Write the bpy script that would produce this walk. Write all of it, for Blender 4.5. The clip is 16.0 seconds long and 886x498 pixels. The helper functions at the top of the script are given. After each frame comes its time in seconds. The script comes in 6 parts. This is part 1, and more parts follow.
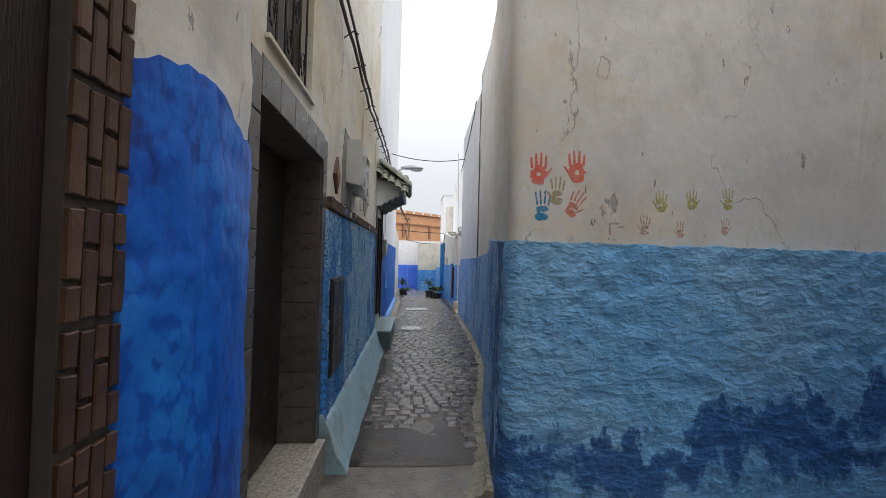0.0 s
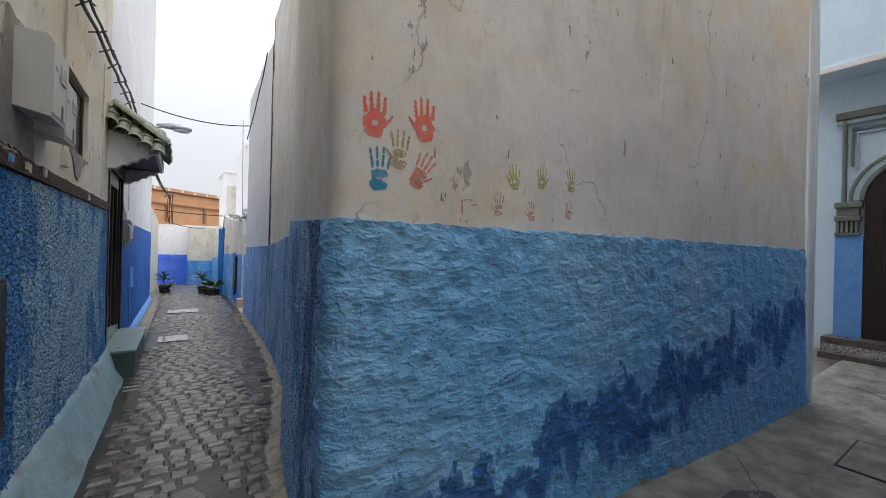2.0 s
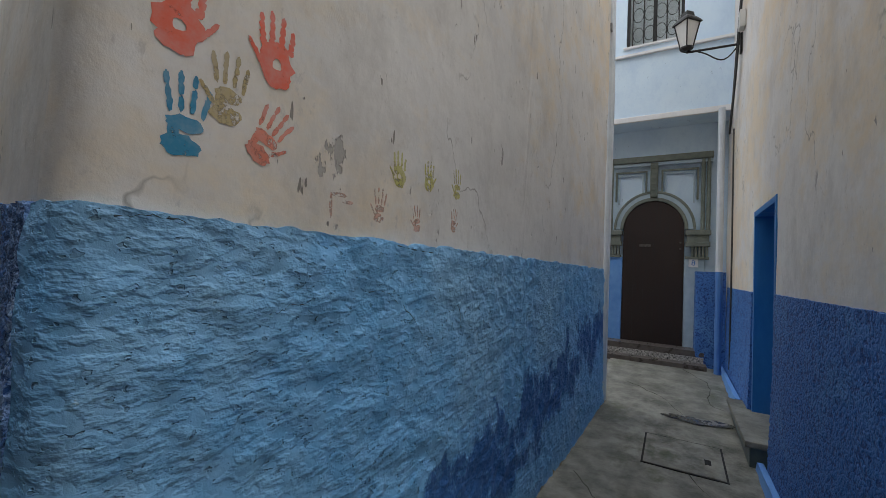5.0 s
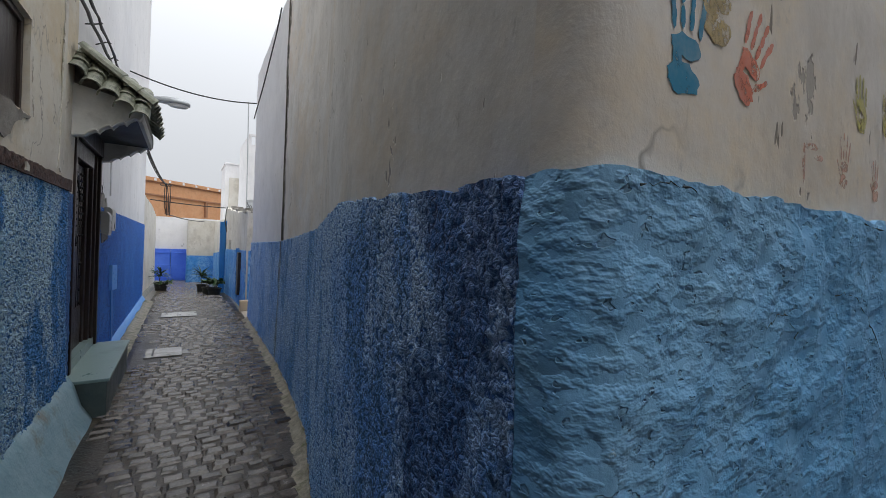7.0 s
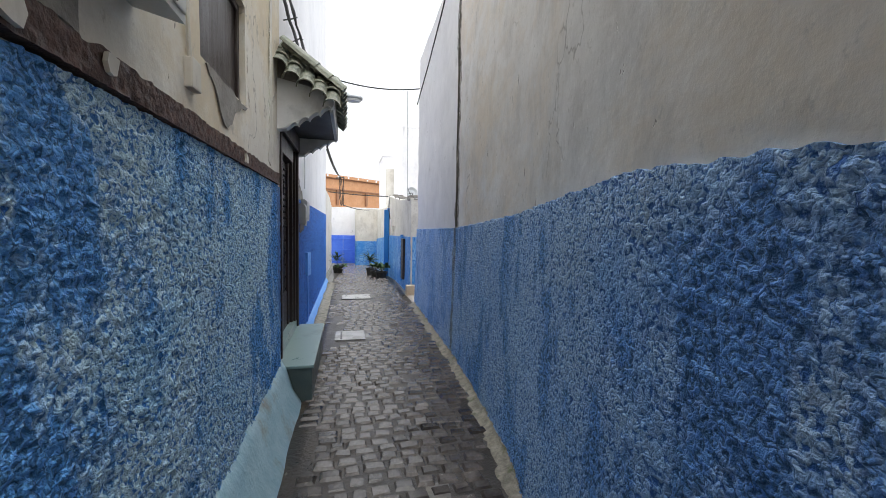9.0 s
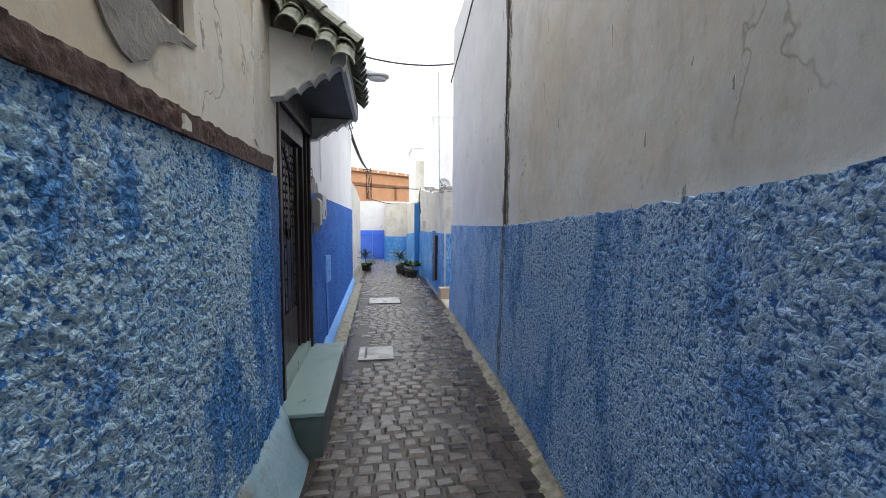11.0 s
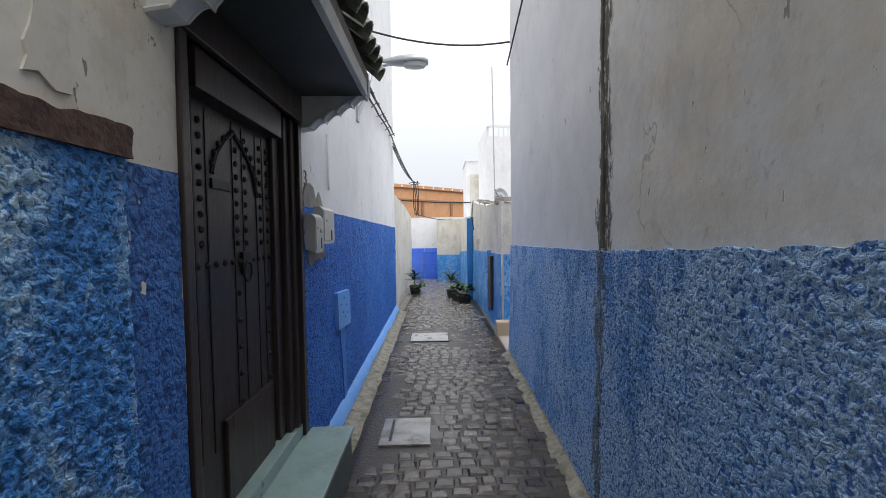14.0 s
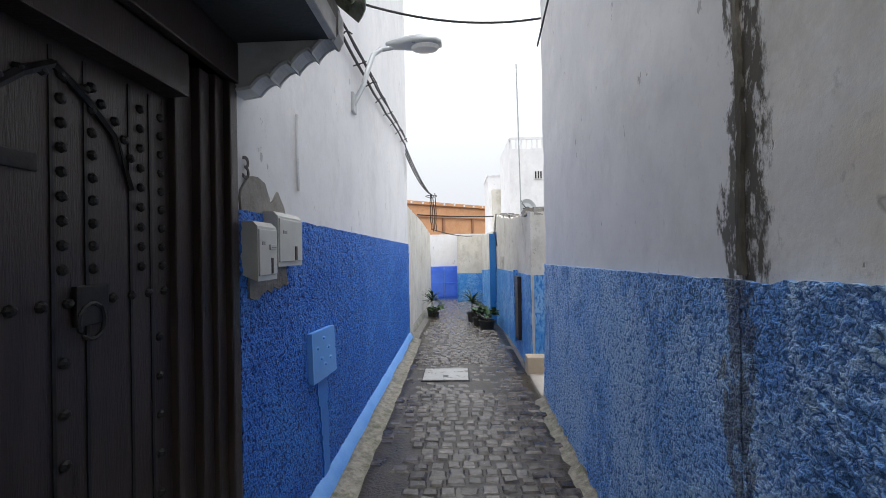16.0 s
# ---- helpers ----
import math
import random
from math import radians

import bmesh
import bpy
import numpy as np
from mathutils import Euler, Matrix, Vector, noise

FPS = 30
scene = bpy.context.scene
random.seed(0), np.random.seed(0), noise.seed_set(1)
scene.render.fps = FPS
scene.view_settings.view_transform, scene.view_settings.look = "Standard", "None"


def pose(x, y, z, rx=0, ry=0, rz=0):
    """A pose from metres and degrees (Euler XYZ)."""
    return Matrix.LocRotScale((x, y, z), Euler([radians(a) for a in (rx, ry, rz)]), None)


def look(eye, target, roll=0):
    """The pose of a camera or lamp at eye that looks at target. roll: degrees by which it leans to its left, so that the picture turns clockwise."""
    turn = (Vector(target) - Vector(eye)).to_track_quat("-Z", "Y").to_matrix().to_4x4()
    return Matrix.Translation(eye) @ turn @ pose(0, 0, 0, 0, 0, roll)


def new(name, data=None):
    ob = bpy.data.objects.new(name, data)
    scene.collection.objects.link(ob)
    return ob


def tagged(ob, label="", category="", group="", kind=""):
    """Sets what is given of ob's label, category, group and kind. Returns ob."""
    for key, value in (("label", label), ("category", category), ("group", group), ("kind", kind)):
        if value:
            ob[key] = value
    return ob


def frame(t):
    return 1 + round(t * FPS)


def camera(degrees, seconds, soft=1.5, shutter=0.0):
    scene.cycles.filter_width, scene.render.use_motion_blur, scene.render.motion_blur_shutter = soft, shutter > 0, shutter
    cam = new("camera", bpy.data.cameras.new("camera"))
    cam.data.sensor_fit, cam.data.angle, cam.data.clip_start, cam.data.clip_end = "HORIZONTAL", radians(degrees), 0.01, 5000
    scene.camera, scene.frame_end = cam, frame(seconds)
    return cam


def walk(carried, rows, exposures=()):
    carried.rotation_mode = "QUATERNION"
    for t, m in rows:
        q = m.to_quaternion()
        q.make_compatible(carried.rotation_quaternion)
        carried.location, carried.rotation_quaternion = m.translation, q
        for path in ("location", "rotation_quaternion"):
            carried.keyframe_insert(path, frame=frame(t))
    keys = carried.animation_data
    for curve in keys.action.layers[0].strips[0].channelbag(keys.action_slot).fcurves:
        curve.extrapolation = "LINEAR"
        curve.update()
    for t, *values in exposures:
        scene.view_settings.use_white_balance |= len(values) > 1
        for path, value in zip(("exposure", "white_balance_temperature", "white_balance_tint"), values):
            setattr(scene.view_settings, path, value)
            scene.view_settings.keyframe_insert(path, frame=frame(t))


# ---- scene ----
cam = camera(96.0, 16.0, soft=0.75)
ROWS = [
    (0, -0.007, -0.100, 1.383, -4.20, 1.05, 1.53),
    (0.5, -0.017, 0.100, 1.375, -9.66, 0.53, 1.12),
    (1, -0.021, 0.304, 1.380, -16.69, 0.27, 1.27),
    (1.5, 0.008, 0.477, 1.381, -24.60, 0.03, 1.26),
    (2, 0.071, 0.648, 1.373, -33.10, 0.10, 1.42),
    (2.5, 0.122, 0.773, 1.392, -42.46, 0.92, 1.62),
    (3, 0.172, 0.872, 1.405, -50.79, 1.84, 2.21),
    (5.5, 0.292, 1.343, 1.402, -59.78, 2.47, 2.76),
    (6, 0.275, 1.480, 1.407, -51.30, 1.48, 2.79),
    (6.5, 0.225, 1.623, 1.394, -42.30, 0.86, 2.72),
    (7, 0.140, 1.807, 1.379, -33.00, -0.30, 2.21),
    (7.5, 0.032, 1.953, 1.373, -27.24, -0.63, 1.79),
    (8, -0.021, 2.111, 1.370, -22.41, -1.42, 1.48),
    (8.5, -0.030, 2.311, 1.368, -17.42, -2.33, 1.13),
    (9, -0.042, 2.486, 1.391, -13.32, -3.31, 1.09),
    (11.5, 0.051, 3.539, 1.433, -8.18, -4.42, 0.60),
    (12, 0.078, 3.724, 1.435, -6.50, -4.37, 0.88),
    (12.5, 0.099, 3.938, 1.434, -4.63, -4.20, 0.87),
    (13, 0.139, 4.147, 1.465, -3.26, -3.69, 0.76),
    (13.5, 0.181, 4.362, 1.452, -2.13, -3.23, -0.11),
    (14, 0.224, 4.586, 1.469, -0.90, -2.17, -0.79),
    (14.5, 0.255, 4.790, 1.472, 0.35, -1.43, -0.67),
    (15, 0.264, 5.020, 1.453, 1.59, -1.03, -0.98),
    (15.5, 0.266, 5.242, 1.478, 2.08, -0.23, -1.03),
    (16, 0.277, 5.456, 1.467, 2.18, 0.37, -1.09),
]


def carried_pose(x, y, z, yaw, pitch, roll):
    return pose(x, y, z, 90 + pitch, 0, yaw) @ pose(0, 0, 0, 0, 0, roll)


walk(cam, [(t, carried_pose(x, y, z, yaw, pitch, roll)) for t, x, y, z, yaw, pitch, roll in ROWS],
     [(0, 0.10), (1.5, 0.12), (3.0, 0.02), (5.5, -0.08), (6.5, -0.17), (7.3, -0.15), (8, 0.15), (8.8, 0.45), (9.2, 0.5), (11.3, 0.48), (12.5, 0.32), (14, 0.22), (16, 0.22)])

# ---- light: a bright overcast sky ----
world = bpy.data.worlds.new("sky")
scene.world = world
world.use_nodes = True
wn, wl = world.node_tree.nodes, world.node_tree.links
wn.clear()
sky = wn.new("ShaderNodeTexSky")
sky.sky_type, sky.sun_disc, sky.sun_elevation, sky.sun_rotation = "NISHITA", False, radians(55), radians(200)
sky.dust_density = 4.0
grey = wn.new("ShaderNodeHueSaturation")
grey.inputs["Saturation"].default_value = 0.15
dim = wn.new("ShaderNodeMixRGB")
dim.blend_type, dim.inputs[0].default_value, dim.inputs[2].default_value = "MULTIPLY", 1.0, (0.1, 0.1, 0.1, 1)
cloud = wn.new("ShaderNodeMixRGB")
cloud.inputs[0].default_value, cloud.inputs[2].default_value = 0.90, (0.855, 0.89, 0.945, 1)
bg, wout = wn.new("ShaderNodeBackground"), wn.new("ShaderNodeOutputWorld")
bg.inputs["Strength"].default_value = 1.06
wl.new(sky.outputs[0], grey.inputs["Color"]), wl.new(grey.outputs[0], dim.inputs[1]), wl.new(dim.outputs[0], cloud.inputs[1])
# a thick overcast is dull at the horizon and several times as bright overhead
way, up, grow, square = wn.new("ShaderNodeTexCoord"), wn.new("ShaderNodeSeparateXYZ"), wn.new("ShaderNodeMath"), wn.new("ShaderNodeMath")
square.operation = "MULTIPLY"
grow.operation, grow.use_clamp, grow.inputs[1].default_value, grow.inputs[2].default_value = "MULTIPLY_ADD", False, 2.6, 0.82
over = wn.new("ShaderNodeMixRGB")
over.blend_type, over.inputs[0].default_value = "MULTIPLY", 1.0
wl.new(way.outputs["Generated"], up.inputs[0]), wl.new(up.outputs["Z"], square.inputs[0]), wl.new(up.outputs["Z"], square.inputs[1]), wl.new(square.outputs[0], grow.inputs[0])
wl.new(cloud.outputs[0], over.inputs[1]), wl.new(grow.outputs[0], over.inputs[2])
wl.new(over.outputs[0], bg.inputs["Color"]), wl.new(bg.outputs[0], wout.inputs["Surface"])
sun = new("sun", bpy.data.lights.new("sun", "SUN"))
sun.data.energy, sun.data.angle, sun.data.color = 0.6, radians(40), (1.0, 0.97, 0.93)
sun.matrix_world = look((0, 0, 30), (-4, 12, 0))

# ---- materials ----
def ramp(nt, src, stops):
    r = nt.nodes.new("ShaderNodeValToRGB")
    while len(r.color_ramp.elements) < len(stops):
        r.color_ramp.elements.new(0.5)
    for e, (p, c) in zip(r.color_ramp.elements, stops):
        e.position, e.color = p, (*c, 1) if len(c) == 3 else c
    nt.links.new(src, r.inputs[0])
    return r.outputs[0]


def tex(nt, scale, detail=4.0, rough=0.6, stretch=(1, 1, 1), kind="NOISE", where=None):
    if where is None:
        where = nt.nodes.new("ShaderNodeTexCoord").outputs["Object"]
    mp = nt.nodes.new("ShaderNodeMapping")
    mp.inputs["Scale"].default_value = stretch
    nt.links.new(where, mp.inputs[0])
    if kind == "NOISE":
        n = nt.nodes.new("ShaderNodeTexNoise")
        n.inputs["Scale"].default_value, n.inputs["Detail"].default_value, n.inputs["Roughness"].default_value = scale, detail, rough
        nt.links.new(mp.outputs[0], n.inputs["Vector"])
        return n.outputs["Fac"]
    n = nt.nodes.new("ShaderNodeTexVoronoi")
    n.inputs["Scale"].default_value = scale
    if kind == "CRACK":
        n.feature = "DISTANCE_TO_EDGE"
    nt.links.new(mp.outputs[0], n.inputs["Vector"])
    return n.outputs["Distance"]


def mix(nt, fac, a, b, how="MIX"):
    m = nt.nodes.new("ShaderNodeMixRGB")
    m.blend_type = how
    for socket, v in zip(m.inputs, (fac, a, b)):
        if isinstance(v, (int, float)):
            socket.default_value = v
        elif isinstance(v, tuple):
            socket.default_value = (*v, 1)
        else:
            nt.links.new(v, socket)
    return m.outputs[0]


def base(name, rough=0.8, metallic=0.0):
    m = bpy.data.materials.new(name)
    m.use_nodes = True
    nt = m.node_tree
    b = nt.nodes["Principled BSDF"]
    b.inputs["Roughness"].default_value, b.inputs["Metallic"].default_value = rough, metallic
    return m, nt, b


def bump(nt, b, height, strength=0.5, distance=0.01):
    n = nt.nodes.new("ShaderNodeBump")
    n.inputs["Strength"].default_value, n.inputs["Distance"].default_value = strength, distance
    nt.links.new(height, n.inputs["Height"])
    nt.links.new(n.outputs[0], b.inputs["Normal"])


def simple(name, c1, c2, scale=8.0, rough=0.7, metallic=0.0, relief=0.3, fine=60.0, stretch=(1, 1, 1), c3=None, vary=0.0):
    """Two colours mixed by coarse noise, a third in stains, and fine relief."""
    m, nt, b = base(name, rough, metallic)
    n1 = tex(nt, scale, 5, 0.65, stretch)
    col = mix(nt, ramp(nt, n1, [(0.35, (0, 0, 0)), (0.65, (1, 1, 1))]), c1, c2)
    if c3:
        n3 = tex(nt, scale * 0.37, 6, 0.7, stretch)
        col = mix(nt, ramp(nt, n3, [(0.55, (0, 0, 0)), (0.68, (1, 1, 1))]), col, c3)
    if vary:
        o = nt.nodes.new("ShaderNodeObjectInfo")
        col = mix(nt, 1.0, col, ramp(nt, o.outputs["Random"], [(0, (1 - vary,) * 3), (1, (1 + vary * 0.4,) * 3)]), "MULTIPLY")
    n2 = tex(nt, fine, 3, 0.6, stretch)
    nt.links.new(col, b.inputs["Base Color"])
    nt.links.new(ramp(nt, n1, [(0.3, (max(rough - 0.15, 0.02),) * 3), (0.7, (min(rough + 0.12, 1),) * 3)]), b.inputs["Roughness"])
    if relief:
        bump(nt, b, n2, relief, 0.006)
    return m


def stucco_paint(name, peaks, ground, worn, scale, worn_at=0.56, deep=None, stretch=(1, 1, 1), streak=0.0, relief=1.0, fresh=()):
    """Rough-cast paint: lumps worn pale, the shade of the hollows between them put into the colour as a deeper blue,
    with larger faded and repainted areas.
    """
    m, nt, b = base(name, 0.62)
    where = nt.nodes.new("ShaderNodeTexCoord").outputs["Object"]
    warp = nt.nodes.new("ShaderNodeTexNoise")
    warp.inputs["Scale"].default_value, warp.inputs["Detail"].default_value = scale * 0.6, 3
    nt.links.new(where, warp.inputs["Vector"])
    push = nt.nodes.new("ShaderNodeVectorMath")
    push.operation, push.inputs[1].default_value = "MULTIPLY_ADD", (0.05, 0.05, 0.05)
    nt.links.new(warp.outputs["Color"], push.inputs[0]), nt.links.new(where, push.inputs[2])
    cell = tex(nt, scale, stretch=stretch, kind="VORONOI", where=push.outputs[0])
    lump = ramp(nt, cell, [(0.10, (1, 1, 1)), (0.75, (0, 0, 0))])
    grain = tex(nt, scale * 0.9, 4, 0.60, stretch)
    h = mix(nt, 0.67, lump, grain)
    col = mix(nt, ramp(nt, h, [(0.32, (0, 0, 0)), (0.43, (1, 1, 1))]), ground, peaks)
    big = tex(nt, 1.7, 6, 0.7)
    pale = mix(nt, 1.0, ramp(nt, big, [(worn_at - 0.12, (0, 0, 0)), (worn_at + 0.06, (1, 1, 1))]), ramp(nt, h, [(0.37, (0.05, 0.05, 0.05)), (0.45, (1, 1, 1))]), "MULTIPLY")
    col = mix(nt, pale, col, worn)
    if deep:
        # deep patches: their hollows take 0.4 of the paint, shade held in the colour
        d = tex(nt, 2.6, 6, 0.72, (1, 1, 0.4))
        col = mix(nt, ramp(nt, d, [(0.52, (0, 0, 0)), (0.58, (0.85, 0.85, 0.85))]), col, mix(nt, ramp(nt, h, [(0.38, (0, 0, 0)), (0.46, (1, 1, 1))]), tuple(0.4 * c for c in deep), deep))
    if streak:
        s = tex(nt, 5.0, 4, 0.7, (1, 1, 0.12))
        col = mix(nt, ramp(nt, s, [(0.56, (0, 0, 0)), (0.75, (streak,) * 3)]), col, worn)
    for y0, y1, paint in fresh:
        # a stretch of the wall, between two places along it, brushed over with fresher paint that stops raggedly
        sep = nt.nodes.new("ShaderNodeSeparateXYZ")
        nt.links.new(where, sep.inputs[0])
        ragged = nt.nodes.new("ShaderNodeMath")
        ragged.operation, ragged.inputs[1].default_value = "MULTIPLY_ADD", 1.6
        nt.links.new(tex(nt, 4.0, 7, 0.75, (1, 1, 0.5)), ragged.inputs[0]), nt.links.new(sep.outputs["Y"], ragged.inputs[2])
        span = nt.nodes.new("ShaderNodeMapRange")
        span.inputs["From Min"].default_value, span.inputs["From Max"].default_value = y0 + 0.8, y1 + 0.8
        nt.links.new(ragged.outputs[0], span.inputs["Value"])
        inside = ramp(nt, span.outputs[0], [(0.0, (0, 0, 0)), (0.12, (0.9, 0.9, 0.9)), (0.88, (0.9, 0.9, 0.9)), (1.0, (0, 0, 0))])
        # hollows of the fresh paint are darkened to 0.35 as painted crease shade
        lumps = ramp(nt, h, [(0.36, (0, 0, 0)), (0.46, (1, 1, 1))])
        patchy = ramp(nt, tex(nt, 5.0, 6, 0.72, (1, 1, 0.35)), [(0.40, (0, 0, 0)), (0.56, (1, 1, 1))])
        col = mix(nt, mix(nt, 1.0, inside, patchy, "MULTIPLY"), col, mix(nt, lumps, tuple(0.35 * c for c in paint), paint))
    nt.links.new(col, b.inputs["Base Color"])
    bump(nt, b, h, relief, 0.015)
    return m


def plaster(name, c1, c2, stain, crack=0.0, relief=0.55, warm=None):
    m, nt, b = base(name, 0.85)
    n1 = tex(nt, 1.3, 7, 0.7)
    col = mix(nt, ramp(nt, n1, [(0.38, (0, 0, 0)), (0.62, (1, 1, 1))]), c1, c2)
    if warm:
        col = mix(nt, ramp(nt, tex(nt, 0.75, 6, 0.72, (1, 1, 1.4)), [(0.46, (0, 0, 0)), (0.60, (0.9, 0.9, 0.9))]), col, warm)
    n2 = tex(nt, 3.1, 8, 0.74, (1, 1, 0.6))
    col = mix(nt, ramp(nt, n2, [(0.50, (0, 0, 0)), (0.72, (0.7, 0.7, 0.7))]), col, stain)
    n3 = tex(nt, 22, 5, 0.75, (1, 1, 0.6))
    col = mix(nt, ramp(nt, n3, [(0.60, (0, 0, 0)), (0.68, (0.6, 0.6, 0.6))]), col, stain)
    blot = tex(nt, 5.0, 7, 0.78)
    col = mix(nt, ramp(nt, blot, [(0.52, (0, 0, 0)), (0.58, (0.28, 0.28, 0.28)), (0.72, (0.5, 0.5, 0.5))]), col, tuple(0.5 * (a + b_) for a, b_ in zip(c1, stain)))
    chips = ramp(nt, tex(nt, 7.5, 5, 0.7, (1, 1, 0.45)), [(0.665, (0, 0, 0)), (0.68, (0.9, 0.9, 0.9))])
    nicks = ramp(nt, tex(nt, 30, 2, 0.5, (1, 1, 0.28)), [(0.735, (0, 0, 0)), (0.75, (crack,) * 3)])
    some = ramp(nt, tex(nt, 1.1, 3), [(0.53, (0, 0, 0)), (0.60, (1, 1, 1))])
    hair = ramp(nt, tex(nt, 1.0, 6, 0.52, (1, 1, 0.7)), [(0.4988, (0, 0, 0)), (0.5, (crack,) * 3), (0.5012, (0, 0, 0))])
    line = mix(nt, 1.0, hair, some, "MULTIPLY")
    worn = mix(nt, 1.0, chips, nicks, "ADD")
    col = mix(nt, chips, col, tuple(0.72 * c for c in stain))
    col = mix(nt, line, col, (0.20, 0.18, 0.155))
    col = mix(nt, nicks, col, (0.15, 0.135, 0.115))
    nt.links.new(col, b.inputs["Base Color"])
    hh = mix(nt, 0.5, mix(nt, 0.55, mix(nt, 0.5, n2, tex(nt, 11, 6, 0.65)), tex(nt, 4.2, 3, 0.5)), worn, "SUBTRACT")
    bump(nt, b, hh, relief, 0.018)
    return m


CREAM = plaster("cream_plaster", (0.70, 0.655, 0.57), (0.77, 0.74, 0.67), (0.46, 0.40, 0.31), 0.75, 0.75, (0.66, 0.56, 0.40))
HAND_PLASTER = plaster("grey_cream_plaster", (0.70, 0.685, 0.67), (0.77, 0.745, 0.715), (0.53, 0.50, 0.47), 0.75, 0.75, (0.76, 0.645, 0.49))
ALLEY_PLASTER = plaster("grey_plaster", (0.71, 0.70, 0.685), (0.78, 0.765, 0.745), (0.48, 0.46, 0.43), 0.55, 0.75, (0.70, 0.63, 0.54))
WHITE = plaster("white_limewash", (0.75, 0.745, 0.755), (0.81, 0.80, 0.80), (0.64, 0.63, 0.63), 0.0, 0.35)
WARM_WHITE = plaster("stained_limewash", (0.72, 0.69, 0.63), (0.62, 0.58, 0.50), (0.35, 0.31, 0.26), 0.0, 0.4)
PALE_BLUE = plaster("pale_blue_plaster", (0.60, 0.74, 0.88), (0.66, 0.79, 0.90), (0.50, 0.64, 0.80), 0.0, 0.2)

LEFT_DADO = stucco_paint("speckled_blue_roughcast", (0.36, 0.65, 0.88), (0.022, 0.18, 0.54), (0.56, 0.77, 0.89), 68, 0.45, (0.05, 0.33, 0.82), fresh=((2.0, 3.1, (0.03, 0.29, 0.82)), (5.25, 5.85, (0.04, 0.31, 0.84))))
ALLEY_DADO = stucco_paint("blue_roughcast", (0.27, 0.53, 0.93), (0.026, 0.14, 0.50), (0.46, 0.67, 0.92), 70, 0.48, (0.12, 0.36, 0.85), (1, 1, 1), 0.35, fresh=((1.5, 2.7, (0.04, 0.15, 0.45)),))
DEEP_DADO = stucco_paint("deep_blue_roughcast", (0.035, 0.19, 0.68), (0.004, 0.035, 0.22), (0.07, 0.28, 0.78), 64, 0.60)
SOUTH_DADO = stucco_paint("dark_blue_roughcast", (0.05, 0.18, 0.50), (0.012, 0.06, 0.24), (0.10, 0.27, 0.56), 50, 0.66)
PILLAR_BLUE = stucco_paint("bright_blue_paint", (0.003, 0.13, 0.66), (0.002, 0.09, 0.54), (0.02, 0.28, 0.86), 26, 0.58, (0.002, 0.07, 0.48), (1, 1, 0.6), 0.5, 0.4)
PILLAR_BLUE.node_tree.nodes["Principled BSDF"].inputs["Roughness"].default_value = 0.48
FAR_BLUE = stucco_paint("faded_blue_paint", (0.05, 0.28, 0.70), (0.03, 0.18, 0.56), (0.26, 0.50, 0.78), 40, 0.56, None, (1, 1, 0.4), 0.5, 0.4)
GATE_BLUE = simple("gate_blue_paint", (0.06, 0.17, 0.78), (0.10, 0.24, 0.85), 3, 0.5, 0, 0.1)
SKIRT_TEAL = simple("pale_teal_paint", (0.24, 0.39, 0.46), (0.38, 0.52, 0.57), 7, 0.6, 0, 0.9, 34, (1, 1, 1), (0.24, 0.25, 0.22))
SKIRT_BLUE = simple("light_blue_paint", (0.10, 0.28, 0.66), (0.16, 0.36, 0.72), 6, 0.6, 0, 0.4)


